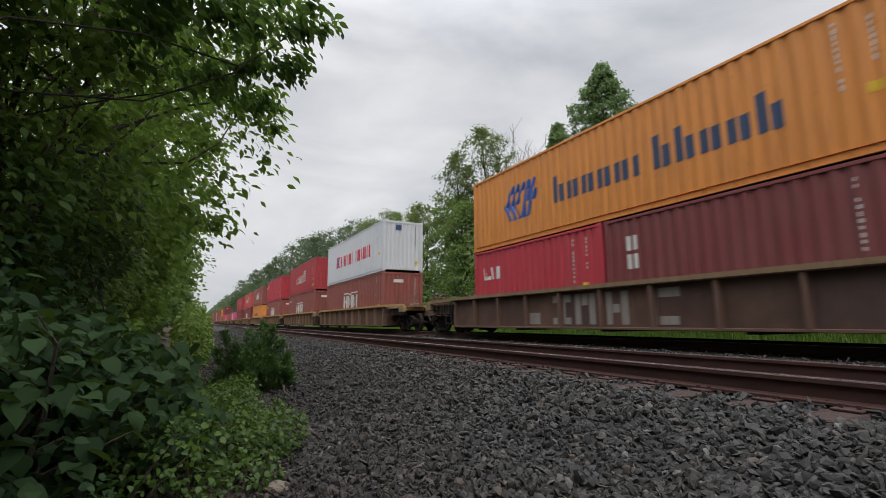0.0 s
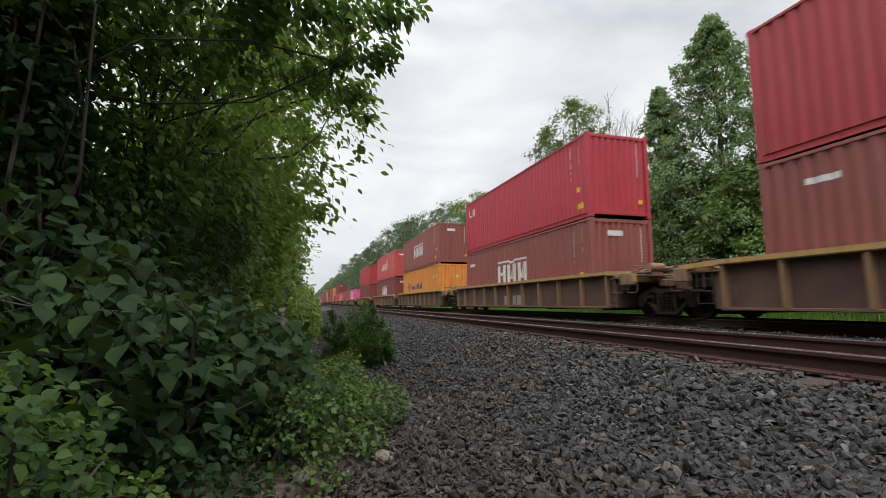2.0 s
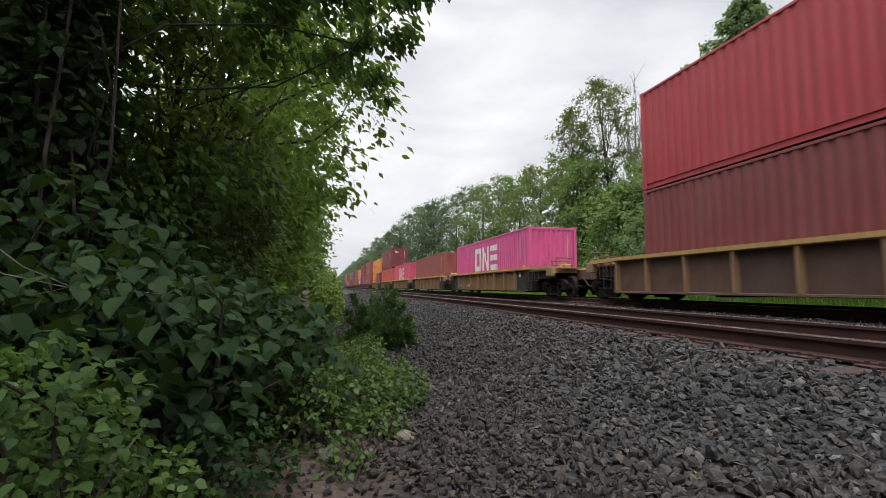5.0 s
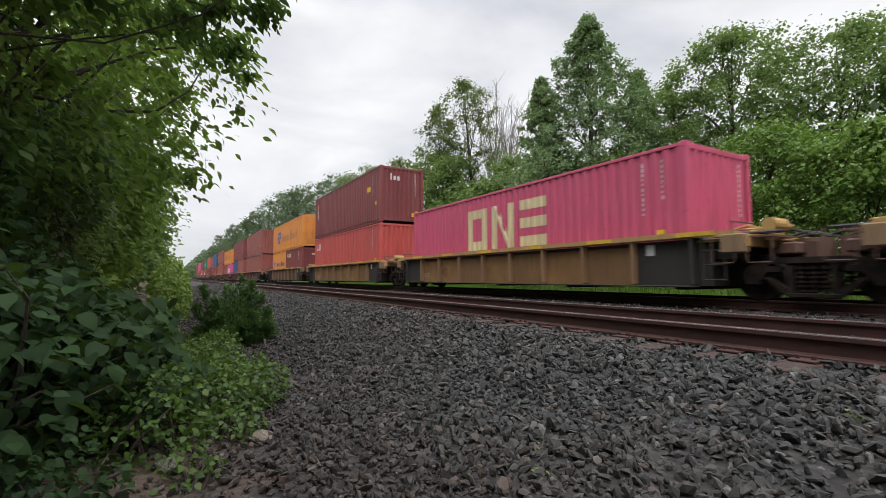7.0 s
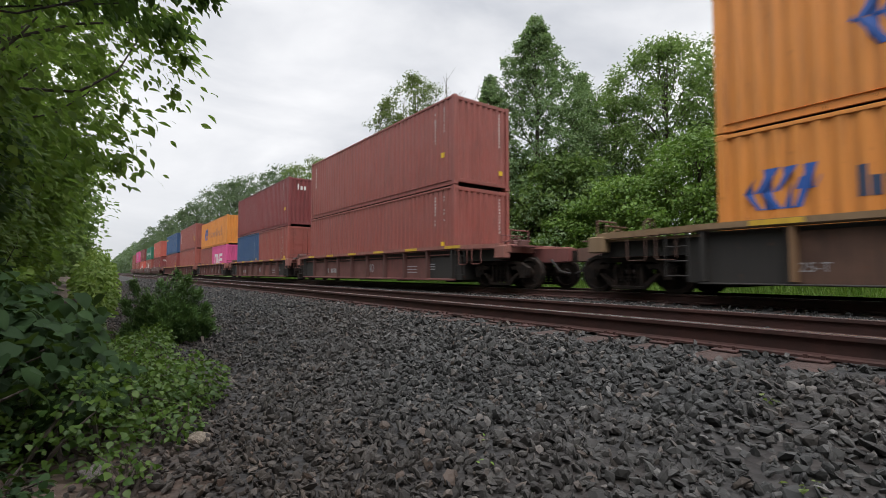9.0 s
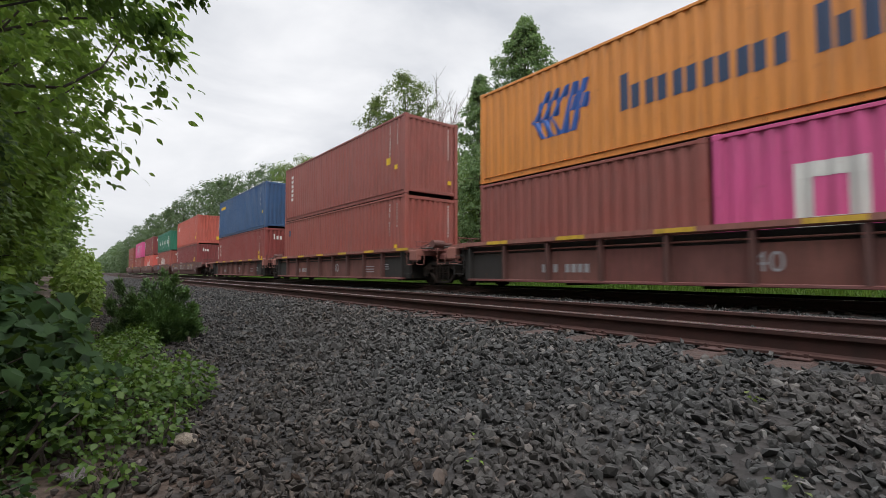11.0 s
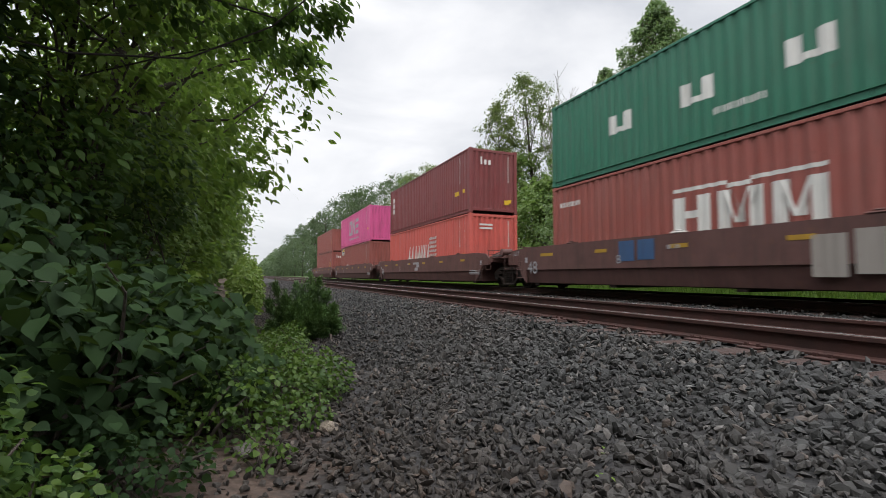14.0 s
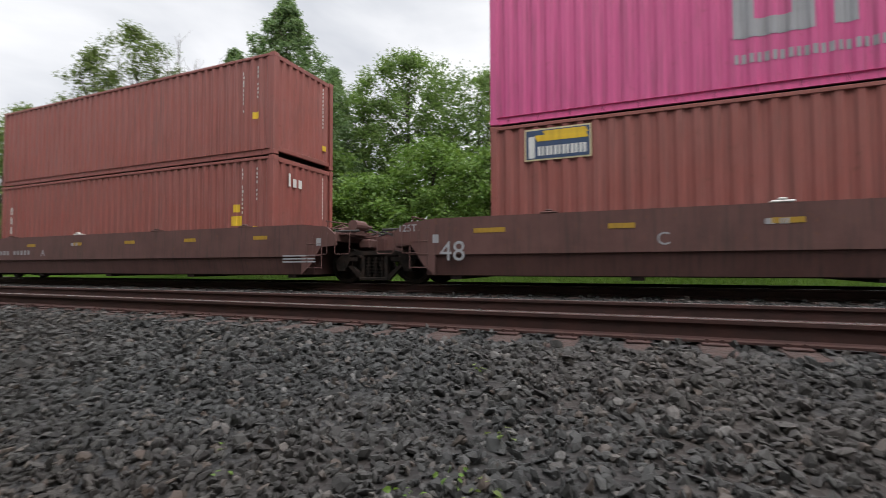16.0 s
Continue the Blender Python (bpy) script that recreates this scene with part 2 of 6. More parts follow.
LEAF_VINE = leaf_material("leaf_vine_yellow_green", (0.14, 0.235, 0.035), (0.23, 0.32, 0.06), 0.45)
# half-shaded copy of the verge leaves, lighter than LEAF_SHADE
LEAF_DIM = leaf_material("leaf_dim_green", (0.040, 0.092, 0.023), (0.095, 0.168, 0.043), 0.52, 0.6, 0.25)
# paler copy of the verge leaves: light through them is put into the colour
LEAF_CANOPY = leaf_material("leaf_canopy_green", (0.122, 0.218, 0.037), (0.235, 0.345, 0.066), 0.60)
LEAF_MID = leaf_material("leaf_mid_green", (0.113, 0.198, 0.052), (0.203, 0.290, 0.084), 0.54)
# distance haze is put into this greyer leaf colour
LEAF_HAZE = leaf_material("leaf_haze_tinted_green", (0.080, 0.125, 0.070), (0.135, 0.185, 0.105), 0.45)
LEAF_BRIGHT = leaf_material("leaf_bright_green", (0.090, 0.185, 0.028), (0.17, 0.27, 0.048), 0.45)
LEAF_BLUE = leaf_material("leaf_blue_green", (0.130, 0.220, 0.095), (0.220, 0.310, 0.145), 0.52)
LEAF_YELLOW = leaf_material("leaf_yellow_green", (0.115, 0.170, 0.046), (0.19, 0.23, 0.078), 0.45)
LEAF_WEED = leaf_material("leaf_weed_green", (0.034, 0.082, 0.013), (0.100, 0.165, 0.026), 0.4)
NEEDLE = leaf_material("juniper_green", (0.052, 0.118, 0.034), (0.125, 0.21, 0.062), 0.3)
BARK = bark_material("bark_grey_brown", (0.07, 0.055, 0.045), (0.035, 0.028, 0.024))
# darker copy of BARK: shade under the leaves is put into its colour
BARK_DARK = bark_material("bark_shaded_dark", (0.030, 0.024, 0.020), (0.014, 0.012, 0.010))
DEAD = bark_material("dead_twig_grey", (0.20, 0.18, 0.17), (0.12, 0.10, 0.09))

# ---------------------------------------------------------------- mesh helpers


def mesh_object(name, verts, faces, mat, parent=None, label="", smooth=False, place=None):
    """One mesh object from coordinates and faces."""
    me = bpy.data.meshes.new(name)
    if isinstance(verts, np.ndarray):
        k = faces.shape[1]
        me.vertices.add(len(verts))
        me.vertices.foreach_set("co", verts.astype(np.float32).ravel())
        me.loops.add(faces.size)
        me.loops.foreach_set("vertex_index", faces.astype(np.int32).ravel())
        me.polygons.add(len(faces))
        me.polygons.foreach_set("loop_start", np.arange(0, faces.size, k, dtype=np.int32))
        me.update(calc_edges=True)
    else:
        me.from_pydata(verts, [], faces)
    me.polygons.foreach_set("use_smooth", [smooth] * len(me.polygons))
    for x in mat if isinstance(mat, (list, tuple)) else (mat,):
        me.materials.append(x)
    return mesh_part(name, me, parent, label, place)


def mesh_part(name, me, parent=None, label="", place=None):
    ob = new(name, me)
    if parent:
        ob.parent = parent
    if place is not None:
        ob.matrix_basis = place
    if label:
        ob["label"] = label
    if name in ("branchwork", "stalkwork", "underframe", "number_column", "tie_plate", "tread", "spring_set"):
        ob["kind"] = "stuff"
    return ob


class Solid:
    """Gathers boxes, prisms and tubes into one mesh."""

    def __init__(self):
        self.v, self.f = [], []

    def quad_grid(self, rows):
        """Joins rows of points by faces."""
        base, w = len(self.v), len(rows[0])
        for r in rows:
            self.v += [tuple(p) for p in r]
        for i in range(len(rows) - 1):
            for j in range(w - 1):
                a = base + i * w + j
                self.f.append((a, a + 1, a + w + 1, a + w))
        return self

    def box(self, x0, x1, y0, y1, z0, z1, ch=0.0):
        """A box, its upright edges and rims cut by ch."""
        if ch <= 0:
            b = len(self.v)
            self.v += [(x, y, z) for z in (z0, z1) for x, y in ((x0, y0), (x1, y0), (x1, y1), (x0, y1))]
            self.f += [tuple(b + i for i in q) for q in ((3, 2, 1, 0), (4, 5, 6, 7), (0, 1, 5, 4), (1, 2, 6, 5), (2, 3, 7, 6), (3, 0, 4, 7))]
            return self

        def ring(c, z):
            return [(x0 + c, y0, z), (x1 - c, y0, z), (x1, y0 + c, z), (x1, y1 - c, z), (x1 - c, y1, z), (x0 + c, y1, z), (x0, y1 - c, z), (x0, y0 + c, z)]

        def inner(z):
            return [(min(max(x, x0 + ch), x1 - ch), min(max(y, y0 + ch), y1 - ch), z) for x, y, _ in ring(ch, z)]
        return self.loft([inner(z0), ring(ch, z0 + ch), ring(ch, z1 - ch), inner(z1)])

    def loft(self, rings, close=True):
        b, k = len(self.v), len(rings[0])
        for r in rings:
            self.v += [tuple(p) for p in r]
        for i in range(len(rings) - 1):
            for j in range(k):
                a, c = b + i * k + j, b + i * k + (j + 1) % k
                self.f.append((a, c, c + k, a + k))
        if close:
            self.f.append(tuple(b + k - 1 - j for j in range(k)))
            self.f.append(tuple(b + (len(rings) - 1) * k + j for j in range(k)))
        return self

    def prism(self, outline, axis, a0, a1):
        """An outline (two coordinates) drawn out along an axis from a0 to a1."""
        def put(p, a):
            return {"x": (a, p[0], p[1]), "y": (p[0], a, p[1]), "z": (p[0], p[1], a)}[axis]
        return self.loft([[put(p, a0) for p in outline], [put(p, a1) for p in outline]])

    def rod(self, p, q, r, k=8, r2=None):
        p, q = Vector(p), Vector(q)
        d = (q - p).normalized()
        u = d.orthogonal().normalized()
        w = d.cross(u)
        rings = []
        for c, rr in ((p, r), (q, r if r2 is None else r2)):
            rings.append([c + rr * (math.cos(2 * math.pi * i / k) * u + math.sin(2 * math.pi * i / k) * w) for i in range(k)])
        return self.loft(rings)

    def path(self, pts, radii, k=7):
        """A tube through points."""
        rings = []
        pts = [Vector(p) for p in pts]
        for i, p in enumerate(pts):
            d = (pts[min(i + 1, len(pts) - 1)] - pts[max(i - 1, 0)]).normalized()
            u = d.cross(Vector((0.31, 0.95, 0.05))).normalized()
            w = d.cross(u)
            rings.append([p + float(radii[i]) * (math.cos(2 * math.pi * j / k) * u + math.sin(2 * math.pi * j / k) * w) for j in range(k)])
        return self.loft(rings)

    def make(self, name, mat, parent=None, label="", smooth=False):
        ob = mesh_object(name, self.v, self.f, mat, parent, label, smooth)
        bm = bmesh.new()
        bm.from_mesh(ob.data)
        bmesh.ops.recalc_face_normals(bm, faces=bm.faces)
        bm.to_mesh(ob.data)
        bm.free()
        return ob


def empty(name, label, category, group="", place=None):
    ob = new(name)
    ob.empty_display_size = 0.3
    if place is not None:
        ob.matrix_basis = place
    return tagged(ob, label, category, group)


rng = np.random.default_rng(7)

# ---------------------------------------------------------------- ground and tracks
RAIL_TOP = 0.57
TRACK_NEAR, TRACK_FAR = 4.87, 10.09
GAUGE = 1.51      # between rail centres


def ground_height(x, y=0.0):
    """The verge, the ballast shoulder, the two beds and the grass beyond."""
    xs = (-60, -6, -1.5, 0.2, 0.9, 2.2, 3.25, 3.5, 6.3, 7.0, 8.0, 8.7, 11.6, 12.4, 13.4, 15, 18, 60)
    zs = (1.2, 0.75, 0.28, 0.06, 0.0, 0.10, 0.34, 0.37, 0.37, 0.30, 0.30, 0.37, 0.37, 0.12, 0.22, 0.5, 0.6, 2.5)
    return np.interp(x, xs, zs)


def build_ground():
    xs = np.concatenate([[-400, -150, -60, -25, -10, -6, -3], np.arange(-1.5, 14.01, 0.25), [16, 18, 25, 40, 60, 150, 400, 1200]])
    ys = np.concatenate([[-400, -100, -40, -20], np.arange(-10, 30, 0.5), np.arange(30, 100, 4), [120, 160, 220, 300, 450, 700, 1100, 1800]])
    gx, gy = np.meshgrid(xs, ys)
    gz = ground_height(gx)
    wob = np.sin(gx * 2.1 + gy * 1.3) * 0.02 + np.sin(gx * 0.7 - gy * 0.9) * 0.025
    gz = gz + wob * np.where(gx < -0.5, 1.0, np.where(gx < 2.6, 0.25, np.where(gx > 12.5, 1.0, 0.0)))
    v = np.stack([gx, gy, gz], -1).reshape(-1, 3)
    w = len(xs)
    i, j = np.meshgrid(np.arange(len(ys) - 1), np.arange(w - 1), indexing="ij")
    a = (i * w + j).ravel()
    f = np.stack([a, a + 1, a + w + 1, a + w], -1)
    g = mesh_object("ground", v, f, (SOIL, BED, GRASS_SOIL), smooth=True)
    cx = v[f].mean(1)[:, 0]
    g.data.polygons.foreach_set("material_index", np.where(cx < -0.6, 0, np.where(cx < 12.5, 1, 2)).astype(np.int32))
    tagged(g, "brown soil verge, dark grey ballast and green grass beside the tracks", "ground", kind="structure")
    return g


build_ground()


def rail_profile(x, z):
    """Half-round head, web and foot; z is the top."""
    pts = [(0.037, 0.0), (0.037, -0.03), (0.012, -0.045), (0.010, -0.135), (0.03, -0.148), (0.07, -0.155), (0.07, -0.172)]
    pts = [(0.026, 0.004)] + pts
    return [(x + a, z + b) for a, b in pts] + [(x - a, z + b) for a, b in reversed(pts)]


def build_track(cx, label):
    t = empty("railway_track", label, "railway track", "tracks", pose(cx, 0, 0))
    tagged(t, kind="structure")
    for s in (-1, 1):
        r = Solid().prism(rail_profile(s * GAUGE / 2, RAIL_TOP), "y", -250, 900)
        ob = r.make("rail", RAIL_RUST, t, "rust-brown steel rail with a shiny worn head")
        h = Solid().box(s * GAUGE / 2 - 0.027, s * GAUGE / 2 + 0.027, -250, 900, RAIL_TOP + 0.002, RAIL_TOP + 0.0065)
        h.make("rail_head", RAIL_HEAD, ob, "shiny worn rail head")
    return t


TRACKS = [build_track(TRACK_NEAR, "rusty double rail track on wooden ties in dark ballast"),
          build_track(TRACK_FAR, "rusty rail track on wooden ties beneath the freight train")]

# ---------------------------------------------------------------- containers
LONG, HALF, TALL = 12.19, 1.219, 2.896
SHORT, LOW = 6.06, 2.59
FLOOR_Z = 0.88        # underside of the lower containers


def corrugated(y0, y1, z0, z1, pitch, depth, at, out, axis):
    """A trapezoid-folded steel wall; at is its outer plane, out the way it faces (-1 or 1)."""
    n = max(2, round((y1 - y0) / pitch))
    p = (y1 - y0) / n
    prof = []
    for i in range(n):
        a = y0 + i * p
        prof += [(a + 0.04 * p, 0), (a + 0.36 * p, 0), (a + 0.54 * p, 1), (a + 0.86 * p, 1)]
    prof = [(y0, 0)] + prof + [(y1, 0)]
    rows = []
    for z in (z0, z1):
        rows.append([(at - out * depth * d, a, z) if axis == "y" else (a, at - out * depth * d, z) for a, d in prof])
    return Solid().quad_grid(rows)


SHAPES = {}


def container_shapes(length, h):
    """The meshes that all containers of one length share."""
    if (length, h) in SHAPES:
        return SHAPES[length, h]
    hl, hw = length / 2, HALF
    s = {}

    def keep(key, solid):
        ob = solid.make(key, PAINT["brown"])
        s[key] = ob.data
        bpy.data.objects.remove(ob)
    for k, side in (("side_wall", -1), ("side_wall_far", 1)):
        keep(k, corrugated(-hl + 0.14, hl - 0.14, 0.15, h - 0.07, 0.278, 0.036, side * (hw - 0.012), side, "y"))
    for k, side in (("front_wall", -1), ("back_wall", 1)):
        keep(k, corrugated(-hw + 0.10, hw - 0.10, 0.14, h - 0.11, 0.25, 0.045, side * (hl - 0.02), side, "x"))
    post = Solid()
    post.prism([(-0.08, -0.07), (0.05, -0.07), (0.08, -0.04), (0.08, 0.07), (0.05, 0.07), (0.04, -0.03), (-0.08, -0.03)], "z", 0.11, h - 0.11)
    keep("corner_post", post)
    keep("corner_casting", Solid().box(-0.089, 0.089, -0.081, 0.081, -0.059, 0.059, 0.012))
    keep("side_rail", Solid().box(-0.03, 0.03, -hl + 0.16, hl - 0.16, -0.035, 0.035, 0.008))
    keep("bottom_rail", Solid().prism([(-0.03, 0.0), (0.03, 0.0), (0.03, 0.02), (-0.01, 0.03), (-0.01, 0.14), (0.02, 0.15), (-0.03, 0.15)], "y", -hl + 0.16, hl - 0.16))
    keep("end_rail", Solid().box(-hw + 0.17, hw - 0.17, -0.035, 0.035, -0.06, 0.06, 0.01))
    n = round(length / 0.35)
    rows = [[(x, -hl + 0.1 + (length - 0.2) * i / n, h - 0.03 + (0.018 if i % 2 else 0)) for i in range(n + 1)] for x in (-hw + 0.04, hw - 0.04)]
    keep("roof", Solid().quad_grid(rows))
    u = Solid().box(-hw + 0.05, hw - 0.05, -hl + 0.1, hl - 0.1, 0.12, 0.15)
    for i in range(round(length / 0.6)):
        y = -hl + 0.4 + i * 0.6
        u.box(-hw + 0.04, hw - 0.04, y, y + 0.05, 0.0, 0.12)
    keep("underframe", u)
    d = Solid().box(0.012, hw - 0.11, -0.02, 0.02, 0.14, h - 0.12, 0.006)
    for i in range(5):
        z = 0.3 + i * 0.5
        d.prism([(0.12, z), (hw - 0.2, z), (hw - 0.2, z + 0.34), (0.12, z + 0.34)], "y", -0.034, -0.018)
    keep("door", d)
    bar = Solid().rod((0, -0.06, 0.12), (0, -0.06, h - 0.12), 0.017, 8)
    for z in (0.16, 0.75, 1.5, 2.2, h - 0.18):
        bar.box(-0.04, 0.04, -0.085, -0.02, z - 0.05, z + 0.05, 0.01)
    bar.box(-0.02, 0.34, -0.085, -0.065, 1.06, 1.10)
    keep("locking_bar", bar)
    SHAPES[length, h] = s
    return s


def part_of(thing, name, me, paint, place=None, label=""):
    ob = mesh_part(name, me, thing, label, place)
    ob.material_slots[0].link = "OBJECT"
    ob.material_slots[0].material = paint
    return ob


MOVING = []     # things on rails and where they stand on the train


def container(colour, u, level, label, length=LONG, doors=False, on=TALL, tall=None):
    """A container whose far end lies u metres down the train; level 0 in the well, 1 on top."""
    tall = tall or (TALL if length == LONG else LOW)
    s, paint = container_shapes(length, tall), PAINT[colour]
    z = FLOOR_Z + level * (on + 0.025)
    c = empty("shipping_container", label, "shipping container", "containers on the train")
    MOVING.append((c, TRACK_FAR, u - length / 2, z))
    hl = length / 2
    part_of(c, "side_wall", s["side_wall"], paint)
    part_of(c, "side_wall", s["side_wall_far"], paint)
    if doors:
        for k in (1, -1):
            d = part_of(c, "door", s["door"], paint, Matrix.Translation((0, -hl + 0.05, 0)) @ Matrix.Diagonal((k, 1, 1, 1)))
            for x in (0.28, 0.85):
                part_of(d, "locking_bar", s["locking_bar"], paint, Matrix.Translation((x, 0, 0)))
    else:
        part_of(c, "end_wall", s["front_wall"], paint)
    part_of(c, "end_wall", s["back_wall"], paint)
    part_of(c, "roof", s["roof"], paint)
    part_of(c, "underframe", s["underframe"], STEEL_DARK)
    for x in (-1, 1):
        part_of(c, "top_rail", s["side_rail"], paint, pose(x * (HALF - 0.03), 0, tall - 0.055))
        part_of(c, "bottom_rail", s["bottom_rail"], paint, Matrix.Translation((x * (HALF - 0.03), 0, 0)) @ Matrix.Diagonal((x, 1, 1, 1)))
        for y in (-1, 1):
            part_of(c, "corner_post", s["corner_post"], paint,
                    Matrix.Translation((x * (HALF - 0.08), y * (hl - 0.07), 0)) @ Matrix.Diagonal((x, -y, 1, 1)))
            for zz in (0.059, tall - 0.059):
                part_of(c, "corner_casting", s["corner_casting"], paint, pose(x * (HALF - 0.087), y * (hl - 0.080), zz))
    for y in (-1, 1):
        for zz in (0.15, tall - 0.09):
            part_of(c, "end_rail", s["end_rail"], paint, pose(0, y * (hl - 0.05), zz))
    return c



# ---------------------------------------------------------------- well cars
BOGIE = {}


def bogie_shapes():
    """One freight bogie: cast side frames, coil springs, wheels and axles; its origin is on the rail."""
    if BOGIE:
        return BOGIE

    def keep(key, solid, smooth=False):
        ob = solid.make(key, STEEL_DARK, smooth=smooth)
        BOGIE[key] = ob.data
        bpy.data.objects.remove(ob)
    f = Solid()
    f.prism([(-1.02, 0.36), (-0.74, 0.36), (-0.66, 0.52), (-0.45, 0.52), (-0.42, 0.60), (-0.66, 0.62), (-0.60, 0.66), (0.60, 0.66), (0.66, 0.62), (0.42, 0.60),
             (0.45, 0.52), (0.66, 0.52), (0.74, 0.36), (1.02, 0.36), (1.05, 0.56), (0.80, 0.70), (0.5, 0.76), (-0.5, 0.76), (-0.80, 0.70), (-1.05, 0.56)], "x", -0.07, 0.07)
    for k in (-1, 1):
        f.prism([(k * 0.72, 0.42), (k * 0.60, 0.42), (k * 0.26, 0.14), (k * 0.36, 0.08)], "x", -0.05, 0.05)
        f.prism([(k * 0.26, 0.62), (k * 0.34, 0.62), (k * 0.34, 0.12), (k * 0.26, 0.12)], "x", -0.06, 0.06)
        f.prism([(k * 0.98, 0.30), (k * 0.78, 0.30), (k * 0.78, 0.54), (k * 0.98, 0.54)], "x", -0.10, 0.10)
    f.box(-0.09, 0.09, -0.36, 0.36, 0.08, 0.16, 0.015)
    keep("side_frame", f)
    sp = Solid()
    for y in (-0.17, 0.0, 0.17):
        for i in range(6):
            z = 0.18 + i * 0.075
            sp.rod((0, y, z), (0, y, z + 0.035), 0.07, 10)
        sp.rod((0, y, 0.16), (0, y, 0.62), 0.045, 8)
    keep("spring_set", sp)
    w = Solid()
    prof = [(-0.068, 0.10), (-0.068, 0.12), (-0.03, 0.14), (-0.03, 0.32), (-0.068, 0.34), (-0.068, 0.445), (-0.04, 0.445), (-0.03, 0.42), (0.068, 0.414), (0.068, 0.34), (0.03, 0.32), (0.03, 0.14), (0.09, 0.12), (0.09, 0.09)]
    k = 20
    rings = [[(x, r * math.cos(2 * math.pi * j / k), r * math.sin(2 * math.pi * j / k)) for j in range(k)] for x, r in prof]
    w.loft(rings)
    for j in range(3):
        a = 2 * math.pi * j / 3
        w.rod((0.03, 0.22 * math.cos(a), 0.22 * math.sin(a)), (0.05, 0.22 * math.cos(a), 0.22 * math.sin(a)), 0.035, 8)
    keep("wheel", w)
    keep("axle", Solid().rod((-0.95, 0, 0), (0.95, 0, 0), 0.075, 12))
    keep("bolster", Solid().box(-1.0, 1.0, -0.2, 0.2, 0.52, 0.72, 0.03))
    return BOGIE


WHEELS = []


def add_bogie(car, y):
    s = bogie_shapes()
    b = mesh_part("bolster", s["bolster"], car, "greasy black freight bogie", pose(0, y, RAIL_TOP))
    for x in (-1, 1):
        mesh_part("side_frame", s["side_frame"], b, "", pose(x * 1.0, 0, 0))
        mesh_part("spring_set", s["spring_set"], b, "", pose(x * 1.0, 0, 0))
    for k in (-1, 1):
        a = mesh_part("axle", s["axle"], b, "", pose(0, k * 0.89, 0.42))
        WHEELS.append((a, k * 0.89))
        for x in (-1, 1):
            mesh_part("wheel", s["wheel"], b, "", Matrix.Translation((x * 0.755, k * 0.89, 0.42)) @ Matrix.Diagonal((x, 1, 1, 1)))


def sill_tabs(c, x0, y0, y1, z0, z1, step, width, mat, first):
    y = y0 + first
    while y + width < y1:
        Solid().box(x0, x0 + 0.004, y, y + width, z0, z1).make("reflector", mat, c, "yellow reflective strip")
        y += step


CAR_LOOK = {   # plate, sill, rib
    "A": ("rust", "sill", "rust"), "B": ("rust", "sill", "tan"), "C": ("maroon", "sillred", "brown"), "D": ("brown", "brown", "brown")}


